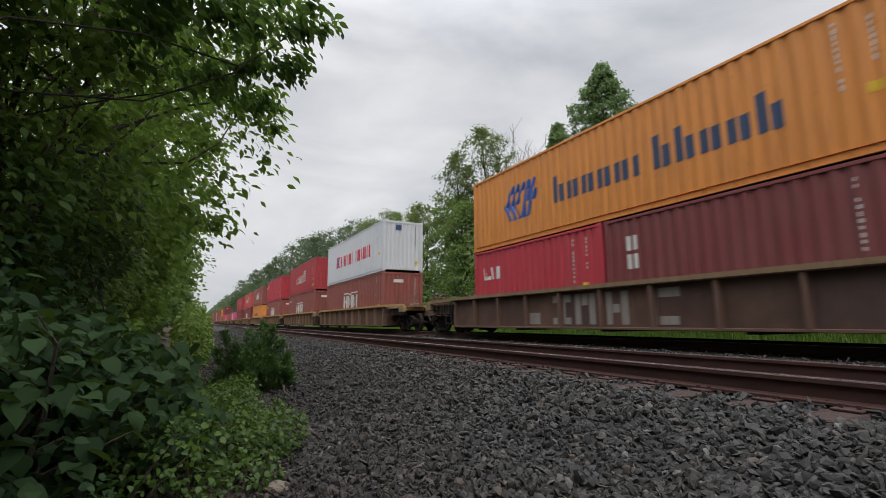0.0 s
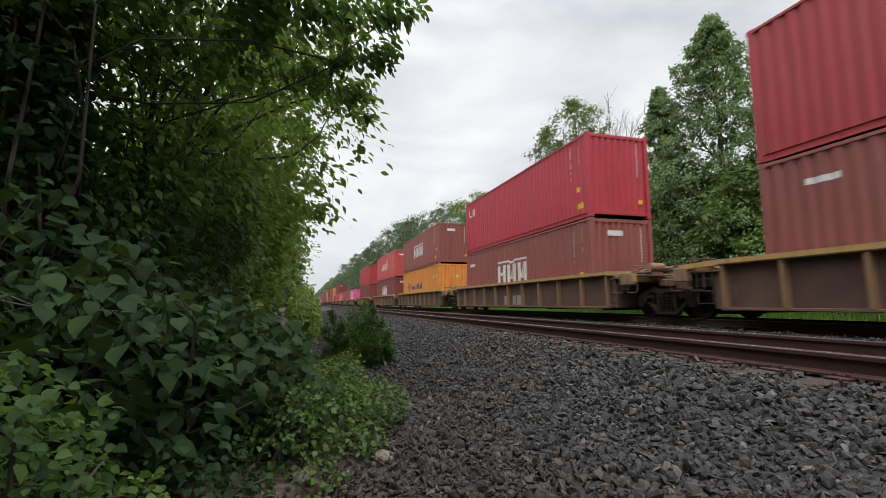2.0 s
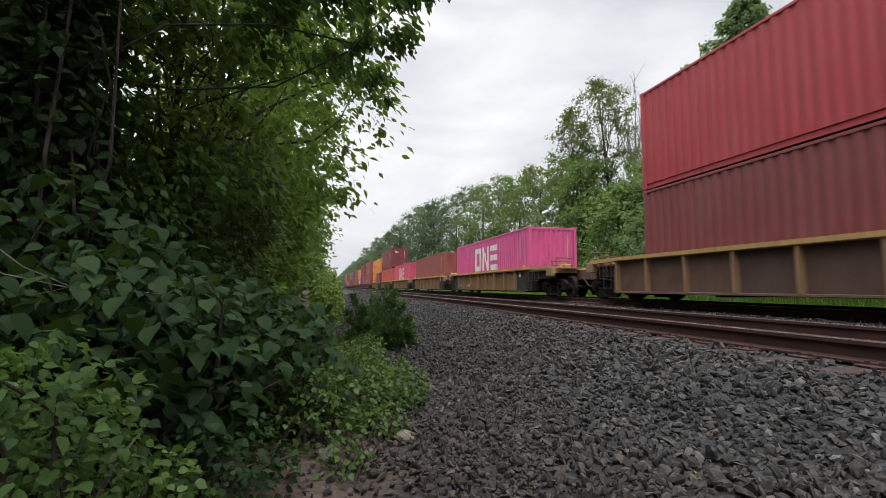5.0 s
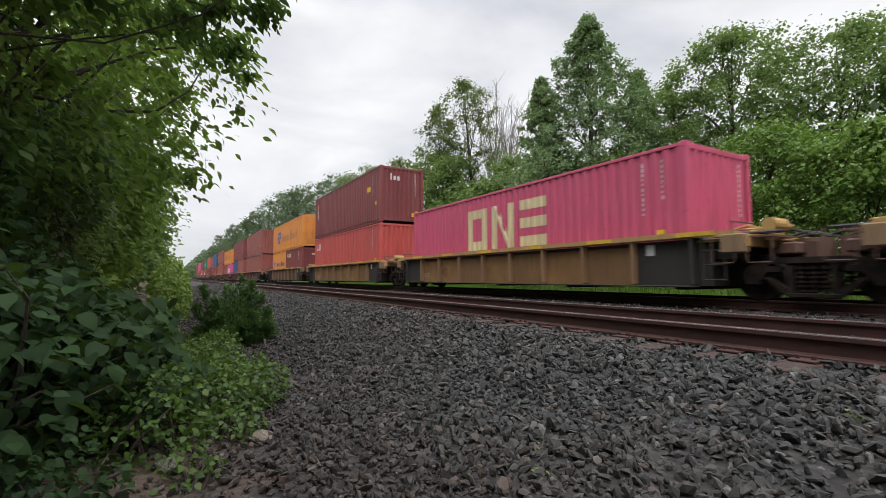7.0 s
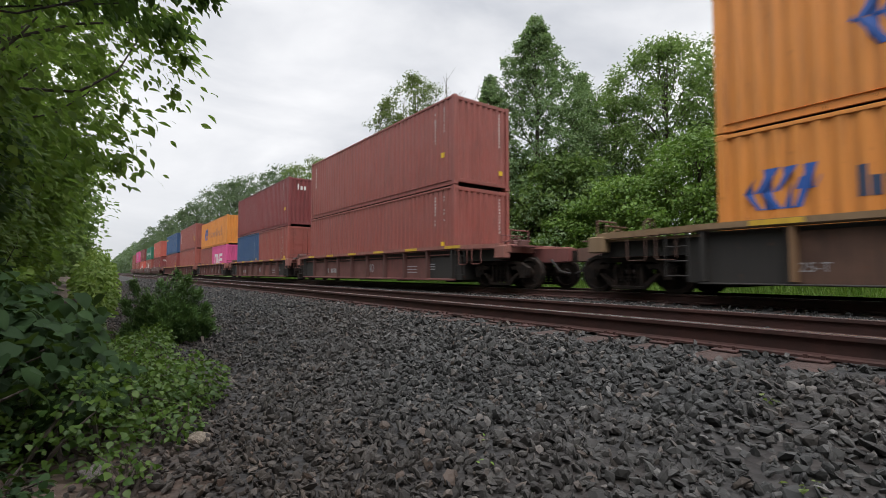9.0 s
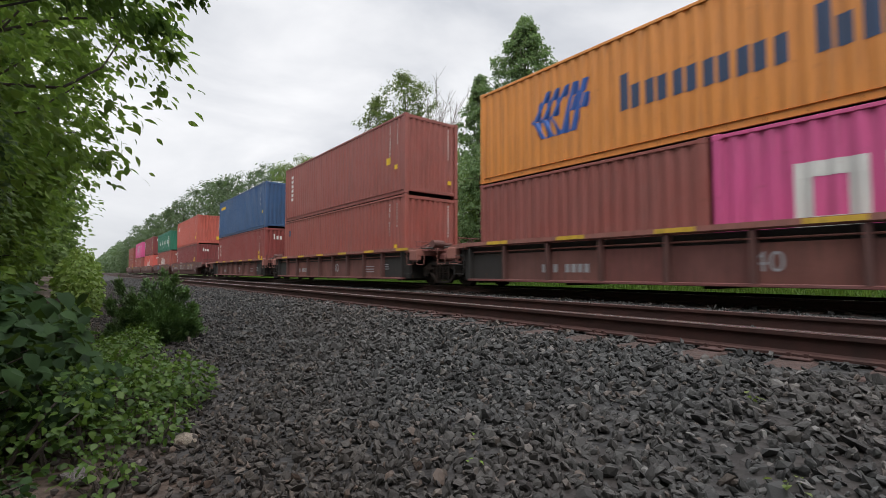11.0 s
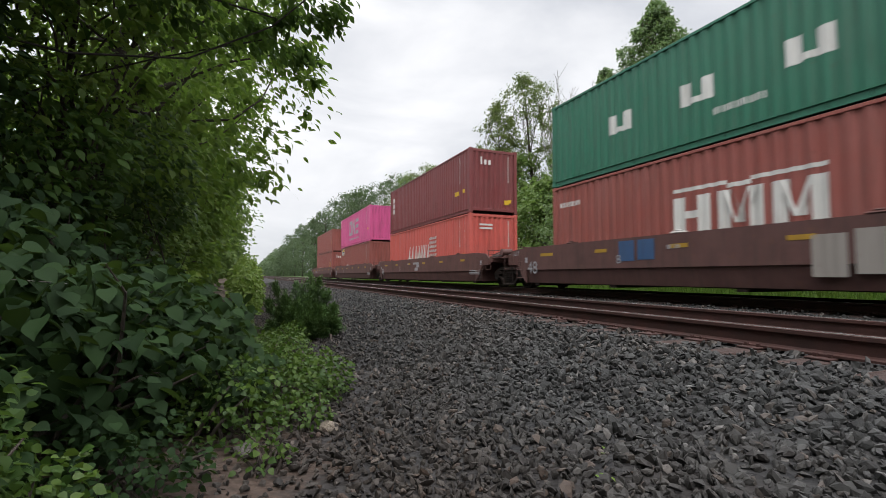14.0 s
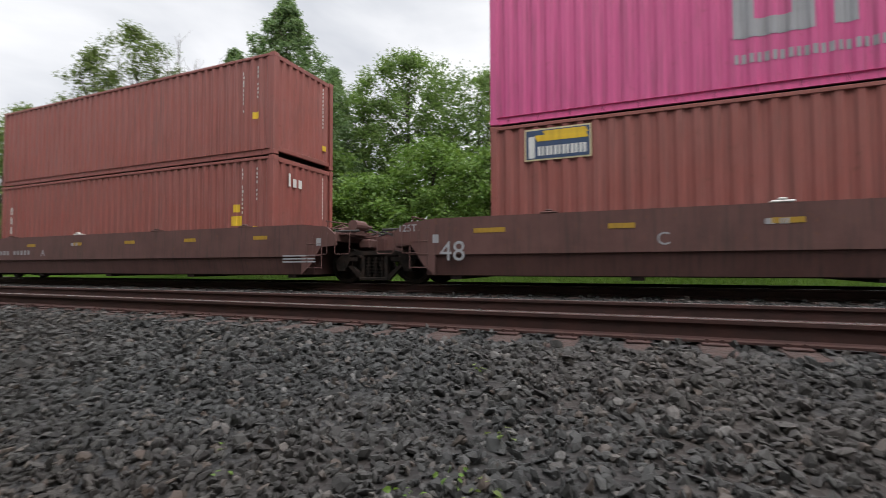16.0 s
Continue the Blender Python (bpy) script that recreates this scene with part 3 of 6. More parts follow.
def well_car(kind, u, label, front, rear, front_joint, rear_joint, well=6.35, deck="sill"):
    """A well car unit round its load's middle. front, rear: metres from the load's ends to the joint with the next unit; *_joint: a shared bogie."""
    c = empty("well_car", label, "railway car", "well cars of the train")
    MOVING.append((c, TRACK_FAR, u - LONG / 2, 0.0))
    plate, sill, rib = (CAR[k] for k in CAR_LOOK[kind])
    if kind == "A" and u > 20:
        rib = CAR["tan"]
    if u < 20 or (kind == "B" and u > 200):
        sill = CAR["sillworn"]
    end = (-LONG / 2 - front, LONG / 2 + rear)
    smooth = kind == "D"
    lo, hi = {"A": (0.83, 1.90), "B": (0.83, 1.87), "C": (0.79, 1.83), "D": (0.79, 1.90)}[kind]
    for k in (-1, 1):
        if smooth:
            w = Solid()
            w.prism([(k * 1.30, lo), (k * 1.36, lo), (k * 1.46, lo + 0.40), (k * 1.50, lo + 0.42), (k * 1.50, hi + 0.05), (k * 1.32, hi + 0.05), (k * 1.32, hi), (k * 1.46, hi), (k * 1.46, lo + 0.45)], "y", -well, well)
            w.make("side_plate", PANEL["D"], c, "smooth brown steel side, stained")
            for s in (-1, 1):   # raised ends over the bogies
                e = well + (front if s < 0 else rear) + LONG / 2 - well - 0.75
                Solid().prism([(s * well, lo), (s * well, hi + 0.05), (s * (e - 0.25), hi - 0.02), (s * e, hi - 0.2), (s * e, hi - 0.45), (s * (well + 0.55), 1.42), (s * (well + 0.25), lo + 0.2)],
                              "x", k * 1.47 - 0.03, k * 1.47 + 0.03).make("end_plate", plate, c)
        else:
            bays = round(2 * well / 1.42)
            for i in range(bays):
                y0, y1 = -well + 2 * well * i / bays, -well + 2 * well * (i + 1) / bays
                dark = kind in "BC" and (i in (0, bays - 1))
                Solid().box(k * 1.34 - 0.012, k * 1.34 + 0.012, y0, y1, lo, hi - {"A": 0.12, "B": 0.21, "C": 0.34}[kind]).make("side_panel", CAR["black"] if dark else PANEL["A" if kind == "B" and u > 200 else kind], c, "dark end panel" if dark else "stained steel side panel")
            Solid().box(k * 1.41 - 0.07, k * 1.41 + 0.07, -well, well, lo - 0.03, lo + (0.0 if kind == "B" else 0.03), 0.01).make("bottom_sill", CAR["black"] if kind == "B" else plate, c)
            if kind == "C":   # an open slot under the sill, with a pipe along it
                Solid().rod((k * 1.37, -well, hi - 0.27), (k * 1.37, well, hi - 0.27), 0.018, 8).make("pipe", sill, c)
                # black plate added behind the slot to stand for its shade
                Solid().box(k * 1.265 - 0.006, k * 1.265 + 0.006, -well, well, hi - 0.40, hi - 0.125).make("inner_web", CAR["black"], c, "black plate for the shade in the slot")
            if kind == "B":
                # the same black stand-in for the shade behind this narrower slot
                Solid().box(k * 1.265 - 0.006, k * 1.265 + 0.006, -well, well, hi - 0.30, hi - 0.125).make("inner_web", CAR["black"], c, "black plate for the shade in the slot")
            n = round(2 * well / 1.42)
            for i in range(n + 1):
                y = -well + 2 * well * i / n
                y = min(max(y, -well + 0.08), well - 0.08)
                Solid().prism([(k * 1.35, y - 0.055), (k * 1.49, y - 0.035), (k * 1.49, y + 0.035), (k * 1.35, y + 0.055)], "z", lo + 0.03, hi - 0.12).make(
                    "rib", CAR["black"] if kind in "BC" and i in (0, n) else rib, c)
            t = Solid().prism([(k * 1.30, hi - 0.12), (k * 1.50, hi - 0.12), (k * 1.52, hi - 0.10), (k * 1.52, hi), (k * 1.30, hi)], "y", -well - 0.02, well + 0.02)
            t.make("top_sill", sill, c, "worn top sill with yellow dashes" if kind in "BC" else "worn tan top sill")
            for s in (-1, 1):   # the sill runs on over the bogie
                reach = (front if s < 0 else rear) + LONG / 2 - (0.95 if (front_joint if s < 0 else rear_joint) else 1.5)
                Solid().prism([(s * well, hi - 0.12), (s * well, hi), (s * reach, hi - 0.04), (s * reach, hi - 0.16)], "x", k * 1.41 - 0.10, k * 1.41 + 0.10).make("end_sill", sill, c)
            if kind in "BC":
                sill_tabs(c, k * 1.524 - (0.004 if k < 0 else 0), -well - 0.6, well + 0.6, hi - 0.095, hi - 0.01, 2.3, 0.75, CAR["yellow"], 0.2)
    if smooth:
        for i in range(6):
            y = LONG / 2 - 0.05 - 2.4 * i
            half = 0.32 if i == 0 else 0.22
            Solid().box(-1.506, -1.502, y - half, y + half, 1.63, 1.72).make("reflector", CAR["yellowdim"], c, "faded yellow reflective strip")
        for i, y in enumerate((4.9, 1.3, -2.2, -5.4)):   # locking lugs and scuffs along the rim
            lug = Solid().box(-1.51, -1.33, y - 0.16, y + 0.16, hi + 0.05, hi + 0.09, 0.015).box(-1.50, -1.40, y - 0.06, y + 0.06, hi + 0.09, hi + 0.13, 0.015)
            lug.make("rim_lug", MARK["white"] if i == 1 else plate, c, "worn steel lug on the rim")
    floor = Solid().box(-1.34, 1.34, -well, well, lo - 0.02, lo + 0.03)
    for i in range(5):
        y = -well + 0.4 + i * (2 * well - 0.8) / 4
        floor.box(-1.34, 1.34, y - 0.12, y + 0.12, lo - 0.08, lo - 0.02)
    floor.make("well_floor", STEEL_DARK, c)
    for s, gap, joint in ((-1, front, front_joint), (1, rear, rear_joint)):
        far = LONG / 2 + gap
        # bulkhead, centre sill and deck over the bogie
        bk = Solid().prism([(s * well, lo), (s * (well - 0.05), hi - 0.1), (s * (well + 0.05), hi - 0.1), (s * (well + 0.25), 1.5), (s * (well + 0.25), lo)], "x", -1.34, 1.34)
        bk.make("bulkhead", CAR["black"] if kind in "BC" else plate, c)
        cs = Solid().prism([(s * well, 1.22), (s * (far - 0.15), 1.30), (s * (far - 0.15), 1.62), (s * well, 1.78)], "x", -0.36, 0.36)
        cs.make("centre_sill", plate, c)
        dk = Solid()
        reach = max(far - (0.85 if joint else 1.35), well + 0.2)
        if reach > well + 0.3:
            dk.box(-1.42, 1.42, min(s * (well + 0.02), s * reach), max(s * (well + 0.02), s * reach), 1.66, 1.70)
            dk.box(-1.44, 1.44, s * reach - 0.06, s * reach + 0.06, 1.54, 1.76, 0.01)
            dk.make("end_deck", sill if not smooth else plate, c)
        if not smooth:   # black plates added for the shade under the end sill
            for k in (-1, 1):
                Solid().box(k * 1.22 - 0.02, k * 1.22 + 0.02, min(s * (well + 0.1), s * (reach - 0.1)), max(s * (well + 0.1), s * (reach - 0.1)), 1.34, 1.66).make("end_web", CAR["black"], c, "black plate for the shade under the end sill")
        if not smooth:   # boxed bracket where the end sill stops
            for k in (-1, 1):
                q = s * (reach - 0.15)
                Solid().box(k * 1.42 - 0.11, k * 1.42 + 0.11, q - 0.20, q + 0.20, hi - 0.44, hi - 0.10, 0.02).make("corner_bracket", CAR["sillworn"] if kind in "AB" else sill, c, "boxed steel corner bracket")
        for k, d in ((0, 0.35), (1, 0.95)):   # bent grab irons on the side
            yy = s * (well + d)
            g = Solid().path([(-1.49, yy, 1.74), (-1.53, yy, 1.70), (-1.53, yy, 1.28), (-1.53, yy + s * 0.03, 1.25), (-1.53, yy + s * 0.36, 1.25), (-1.53, yy + s * 0.39, 1.28), (-1.53, yy + s * 0.39, 1.70), (-1.49, yy + s * 0.39, 1.74)], [0.009] * 8, 6)
            g.make("grab_iron", sill if kind == "C" else plate, c, "bent steel grab iron")
        rail = Solid()
        for xx in (-1.3, -0.75):
            rail.rod((xx, s * (reach - 0.25), 1.70), (xx, s * (reach - 0.25), 2.02), 0.016, 6)
        rail.rod((-1.36, s * (reach - 0.25), 2.02), (-0.5, s * (reach - 0.25), 2.02), 0.016, 6)
        rail.rod((-1.3, s * (reach - 0.25), 1.86), (-0.6, s * (reach + 0.15), 1.86), 0.012, 6)
        rail.make("crossover_rail", plate, c, "thin rusty crossover rail")
        vb = Solid().box(-0.95, -0.62, s * (reach - 0.05) - 0.16, s * (reach - 0.05) + 0.16, 1.72, 1.90, 0.02).rod((-1.1, s * (reach - 0.05), 1.80), (-0.95, s * (reach - 0.05), 1.80), 0.05, 10)
        vb.path([(-0.8, s * (reach - 0.05), 1.90), (-0.8, s * (reach - 0.2), 1.97), (-0.9, s * (reach - 0.45), 1.88), (-1.0, s * (reach - 0.8), 1.74)], [0.022] * 4, 6)
        vb.make("valve_box", sill if kind == "B" else rib, c, "rusty brake valve with a bent pipe")
        bs = Solid()
        for j in range(7):   # open steel treads of the end platform
            q = s * (reach + 0.06 + 0.05 * j)
            bs.box(-1.30, -0.35, q - 0.012, q + 0.012, 1.70, 1.735)
        bs.make("tread", plate, c, "open steel tread")
        ld = Solid()
        y = s * (well + 0.15)
        for z in (0.95, 1.22, 1.49):
            ld.rod((-1.50, y, z), (-1.50, y + s * 0.42, z), 0.012, 6)
        for yy in (y, y + s * 0.42):
            ld.rod((-1.50, yy, 0.92), (-1.50, yy, 1.78), 0.013, 6)
        ld.make("ladder", CAR["black"] if not smooth else plate, c)
        if joint:
            a = Solid()
            a.rod((0, s * (far - 0.35), 1.15), (0, s * (far - 0.35), 1.70), 0.30, 14)
            a.box(-0.7, 0.7, s * (far - 0.5) - 0.16, s * (far - 0.5) + 0.16, 1.40, 1.62, 0.03)
            a.make("articulated_joint", plate, c)
            if s < 0:
                br = Solid().rod((-1.0, s * (far - 0.62), 1.93), (-0.55, s * (far - 0.62), 1.93), 0.13, 14).rod((-0.55, s * (far - 0.62), 1.93), (-0.2, s * (far - 0.62), 1.93), 0.05, 8)
                br.box(-0.95, -0.6, s * (far - 0.62) - 0.07, s * (far - 0.62) + 0.07, 1.66, 1.84)
                br.make("brake_cylinder", sill if kind == "B" else rib, c, "rusty brake cylinder")
            hs = Solid()
            for q in (-0.5, 0.1, 0.5):
                hs.path([(q, s * (far - 0.9), 1.74), (q + 0.1, s * (far - 0.5), 1.86), (q, s * (far - 0.1), 1.72)], [0.025] * 3, 6)
            hs.rod((-1.2, s * (far - 0.95), 1.78), (-1.2, s * (far - 0.3), 1.78), 0.03, 6)
            hs.make("air_hose", CAR["black"], c)
            if s > 0:
                add_bogie(c, far)
        else:
            add_bogie(c, s * (far - 1.95))
            cp = Solid().box(-0.12, 0.12, min(s * (far - 0.9), s * far), max(s * (far - 0.9), s * far), 1.32, 1.54, 0.03)
            cp.prism([(-0.2, s * (far - 0.25)), (0.22, s * (far - 0.25)), (0.24, s * (far + 0.02)), (0.05, s * (far - 0.02)), (-0.16, s * (far + 0.06))], "z", 1.28, 1.58)
            cp.make("coupler", STEEL_DARK, c)
            hs = Solid().path([(-0.5, s * (far - 0.6), 1.35), (-0.45, s * (far - 0.35), 1.05), (-0.35, s * (far - 0.1), 0.98)], [0.03, 0.03, 0.03])
            hs.make("air_hose", CAR["black"], c)
            st = Solid().rod((-1.25, s * reach, 1.7), (-1.25, s * reach, 2.15), 0.02).rod((-1.25, s * reach, 2.15), (-0.55, s * reach, 2.15), 0.02).rod((-0.55, s * reach, 1.7), (-0.55, s * reach, 2.15), 0.02)
            st.make("handrail", plate, c)
            if s > 0:
                bw = Solid()
                pts = [(0.28 * math.cos(a) + 0.75, s * (reach - 0.1), 2.05 + 0.28 * math.sin(a)) for a in (2 * math.pi * j / 16 for j in range(17))]
                bw.path(pts, [0.018] * 17, 6)
                for j in range(4):
                    a = math.pi * j / 2
                    bw.rod((0.75, s * (reach - 0.1), 2.05), (0.75 + 0.28 * math.cos(a), s * (reach - 0.1), 2.05 + 0.28 * math.sin(a)), 0.014, 6)
                bw.rod((0.75, s * (reach - 0.1), 1.7), (0.75, s * (reach - 0.1), 2.05), 0.035, 8)
                bw.make("brake_wheel", plate, c)
    return c


# ---------------------------------------------------------------- marks on the steel
def fold_depth(a, length):
    """How far the side's fold lies behind its outer plane at a metres from the load's near end."""
    y0, y1 = 0.14, length - 0.14
    if not y0 < a < y1:
        return 0.0
    n = max(2, round((y1 - y0) / 0.278))
    p = (y1 - y0) / n
    q = ((a - y0) / p) % 1.0
    return 0.036 * float(np.interp(q, (0.36, 0.54, 0.86, 1.0), (0, 1, 1, 0)))


def side_mark(c, name, rects, mat, length=LONG, label="", flat=False, lift=0.0):
    """Painted rectangles on the near side, each (start, end, bottom, top[, lean]) in metres from the far end; they follow the folds."""
    if name in ("line_mark", "line_name", "line_device", "hazard_sign", "picture_sign") and len(rects) > 1:
        made = [side_mark(c, name, [r], mat, length, label, flat, lift) for r in rects]
        return made[-1]
    s = Solid()
    y0, n = 0.14, max(2, round((length - 0.28) / 0.278))
    p = (length - 0.28) / n
    breaks = [y0 + p * (i + q) for i in range(n) for q in (0.0, 0.36, 0.54, 0.86)]
    for r in rects:
        a, b, z0, z1 = r[:4]
        lean = r[4] if len(r) > 4 else 0.0
        cuts = sorted([a, b] + [length - k for k in breaks if a < length - k < b])
        rows = [[], []]
        for i in cuts:
            d = 0.0 if flat else fold_depth(length - i, length)
            for row, z, o in ((rows[0], z0, 0.0), (rows[1], z1, lean)):
                row.append((-HALF + 0.012 - 0.005 - lift + d, length / 2 - i - o, z))
        s.quad_grid(rows)
    return s.make(name, mat, c, label)


def end_mark(c, name, rects, mat, length=LONG, label=""):
    """Painted rectangles on the end that leads: (from the near side, to, bottom, top)."""
    if name == "hazard_sign" and len(rects) > 1:
        return [end_mark(c, name, [r], mat, length, label) for r in rects][-1]
    s = Solid()
    for x0, x1, z0, z1 in rects:
        s.quad_grid([[(-HALF + x0, -length / 2 + 0.012, z0), (-HALF + x1, -length / 2 + 0.012, z0)], [(-HALF + x0, -length / 2 + 0.012, z1), (-HALF + x1, -length / 2 + 0.012, z1)]])
    return s.make(name, mat, c, label)


def word(a, b, z0, z1, letters, stroke=0.3, lean=0.0, tall=(), tall_top=0.0):
    """Plain bars in place of a word: two bars for each letter; those in tall reach up to tall_top."""
    out, w = [], (b - a) / letters
    for i in range(letters):
        q = a + i * w
        top = tall_top if i in tall else z1
        out.append((q + 0.05 * w, q + (0.05 + stroke) * w, z0, top, lean))
        out.append((q + (0.86 - stroke) * w, q + 0.86 * w, z0, z1, lean))
    return out


def number_marks(c, length=LONG, tall=TALL, tint="white"):
    """Rows of small characters near the leading end, on side and end, and hazard squares."""
    r = np.random.default_rng(len(MOVING))
    col = []
    for at, w, n in ((1.05, 0.05, 11), (0.60, 0.06, 8)):   # runs of characters with worn gaps
        for i in range(n):
            if r.random() < 0.86:
                top = tall - 0.28 - 0.11 * i
                col.append((length - at, length - at + w * r.uniform(0.6, 1.1), top - r.uniform(0.05, 0.09), top))
    side_mark(c, "number_column", col, MARK[tint], length, "white painted number column")
    end_mark(c, "number_column", [(2 * HALF - 0.5, 2 * HALF - 0.46, tall - 0.35 - 0.11 * i, tall - 0.28 - 0.11 * i) for i in range(11)], MARK[tint], length)
    side_mark(c, "hazard_sign", [(length - 0.72, length - 0.52, 0.95, 1.12)], MARK["yellow"], length, "yellow warning sticker")
    end_mark(c, "hazard_sign", [(2 * HALF - 0.5, 2 * HALF - 0.33, 0.5, 0.65)], MARK["yellow"], length)


def house_logo(c, a, z, k=1.0):
    """The line's roofed block letters as plain bars: a thin roof stroke with a notch over upright bars."""
    r = [(a, a + 1.25 * k, z + 0.92 * k, z + 1.0 * k), (a + 1.75 * k, a + 3.05 * k, z + 0.92 * k, z + 1.0 * k), (a + 1.25 * k, a + 1.75 * k, z + 0.84 * k, z + 0.93 * k)]
    for q, w in ((0.0, 0.30), (0.60, 0.30), (1.06, 0.26), (1.72, 0.26), (2.12, 0.26), (2.78, 0.26)):
        r.append((a + q * k, a + (q + w) * k, z, z + 0.80 * k))
    r.append((a + 0.3 * k, a + 0.6 * k, z + 0.32 * k, z + 0.48 * k))
    for q in (1.43, 2.49):
        for o in (-0.26, 0.26):
            side_mark(c, "line_mark", [(a + q * k, a + (q + 0.20) * k, z + 0.12 * k, z + 0.80 * k, o * k)], MARK["white"], label="white block mark painted on the side", lift=0.003 if o > 0 else 0.006)
    side_mark(c, "line_mark", r, MARK["white"], label="white block mark painted on the side")


def slanted_logo(c, a, z):
    r = []
    for q, w in ((0.0, 0.3), (0.6, 0.3), (1.1, 0.34), (1.6, 0.34), (2.1, 0.34), (2.6, 0.34), (3.1, 0.3)):
        r.append((a + q, a + q + w, z, z + 0.72, 0.22))
    r += [(a + 3.5, a + 4.4, z + 0.05 + 0.22 * i, z + 0.18 + 0.22 * i, 0.1) for i in range(5)]
    side_mark(c, "line_mark", r, MARK["white"], label="white slanted mark painted on the side")


def orange_logo(c, a, z, k, length=LONG):
    """Blue wing-like device and a dark word as bars."""
    r = [(0.00, 0.86, 0.48, 1.14, 0.44), (0.34, 1.00, 0.00, 0.475, -0.30), (0.94, 1.36, 0.00, 1.14, 0.36), (1.22, 1.68, 0.48, 0.80, 0.12)]
    r = [(a + p * k, a + q * k, z + lo * k, z + hi * k, o * k) for p, q, lo, hi, o in r]
    side_mark(c, "line_device", r, MARK["blue"], length, "blue winged device")
    w = word(a + 2.45 * k, a + 8.55 * k, z + 0.12 * k, z + 0.62 * k, 11, 0.36, 0, (0, 6, 7, 10), z + 0.9 * k)
    w = [x for i, x in enumerate(w) if i not in (11,)]
    side_mark(c, "line_name", w, MARK["navy"], length, "dark block letters painted as bars")


def square_logo(c, a, z, h, mat="white", length=LONG):
    """Three broad block marks: a square ring and two barred blocks."""
    w, t = h * 0.82, h * 0.22
    r = [(a, a + w, z, z + t), (a, a + w, z + h - t, z + h), (a, a + t, z + t, z + h - t), (a + w - t, a + w, z + t, z + h - t)]
    b = a + h * 1.0
    r += [(b, b + t, z, z + h), (b + w - t, b + w, z, z + h)]
    slant = [(b + w - 1.1 * t, b + w - 0.1 * t, z, z + h, 1.2 * t - w)]
    b = a + h * 2.02
    r += [(b, b + w, z + h - t, z + h), (b, b + w, z + h * 0.39, z + h * 0.61), (b, b + w, z, z + t)]
    side_mark(c, "line_mark", r, MARK[mat], length, "pale grey square block mark")
    side_mark(c, "line_mark", slant, MARK[mat], length, "pale grey square block mark", lift=0.003)


def column_word(c, s, z0, z1, n=3, w=0.32, length=LONG):
    h = (z1 - z0) / n
    r = []
    for i in range(n):
        r += [(s, s + 0.35 * w, z0 + i * h + 0.04, z0 + (i + 1) * h - 0.05), (s + 0.6 * w, s + w, z0 + i * h + 0.04, z0 + (i + 1) * h - 0.05)]
    side_mark(c, "line_mark", r, MARK["white"], length, "white upright mark")


def end_word(c, tall=TALL, length=LONG):
    end_mark(c, "end_mark", [(0.55, 0.63, tall - 0.72, tall - 0.38), (0.72, 0.85, tall - 0.72, tall - 0.5), (0.93, 1.06, tall - 0.72, tall - 0.5)], MARK["white"], length, "white end mark")


def corner_logo(c, s, z, length=LONG):
    side_mark(c, "line_mark", [(s, s + 0.12, z, z + 0.42, -0.05), (s + 0.12, s + 0.36, z, z + 0.12), (s + 0.45, s + 0.6, z, z + 0.42, -0.1), (s + 0.68, s + 0.9, z, z + 0.42)], MARK["white"], length, "white corner mark")


def car_mark(car, name, rects, mat, label="", smooth=False):
    """Flat painted patches on a car's near side: (start, end, bottom, top) in metres from the load's far end."""
    x = -1.506 if smooth else -1.354
    for a, b, z0, z1 in rects:
        o = Solid().quad_grid([[(x, LONG / 2 - a, z0), (x, LONG / 2 - b, z0)], [(x, LONG / 2 - a, z1), (x, LONG / 2 - b, z1)]])
        o.make(name, mat, car, label)


STENCILS = {}


def car_text(car, body, a, z, height, mat, label, smooth=True):
    """Stencilled characters on a car's near side."""
    key = (body, mat.name)
    if key not in STENCILS:
        cu = bpy.data.curves.new("stencil", "FONT")
        cu.body, cu.size = body, height * 1.4
        tmp = bpy.data.objects.new("stencil", cu)
        STENCILS[key] = bpy.data.meshes.new_from_object(tmp)
        bpy.data.objects.remove(tmp)
        STENCILS[key].materials.append(mat)
    me = STENCILS[key]
    x = -1.507 if smooth else -1.354
    m = Matrix.Translation((x, LONG / 2 - a, z)) @ Matrix(((0, 0, -1, 0), (-1, 0, 0, 0), (0, 1, 0, 0), (0, 0, 0, 1)))
    return mesh_part("stencil", me, car, label, m)

# ---------------------------------------------------------------- plants
LEAF_NEAR = (np.array([(0, 0, 0), (0, 0.5, 0.03), (0, 1.0, -0.10), (-0.34, 0.16, 0.07), (-0.38, 0.50, 0.10), (0.34, 0.16, 0.07), (0.38, 0.50, 0.10)], float),
             np.array([(0, 1, 3), (3, 1, 4), (4, 1, 2), (0, 5, 1), (5, 6, 1), (6, 2, 1)]))
_rim = ((0.30, 0.04), (0.43, 0.28), (0.42, 0.50), (0.27, 0.74), (0.10, 0.93))
LEAF_HEART = (np.array([(0, 0.0, 0), (0, 0.35, -0.02), (0, 0.7, -0.06), (0, 1.05, -0.20)] + [(s * x, y, 0.10 * math.sin(3 * x) - 0.14 * y * y) for s in (-1, 1) for x, y in _rim], float),
              np.array([(0, 1, 4), (4, 1, 5), (5, 1, 6), (6, 1, 2), (6, 2, 7), (7, 2, 8), (8, 2, 3), (0, 9, 1), (9, 10, 1), (10, 11, 1), (11, 2, 1), (11, 12, 2), (12, 13, 2), (13, 3, 2)]))
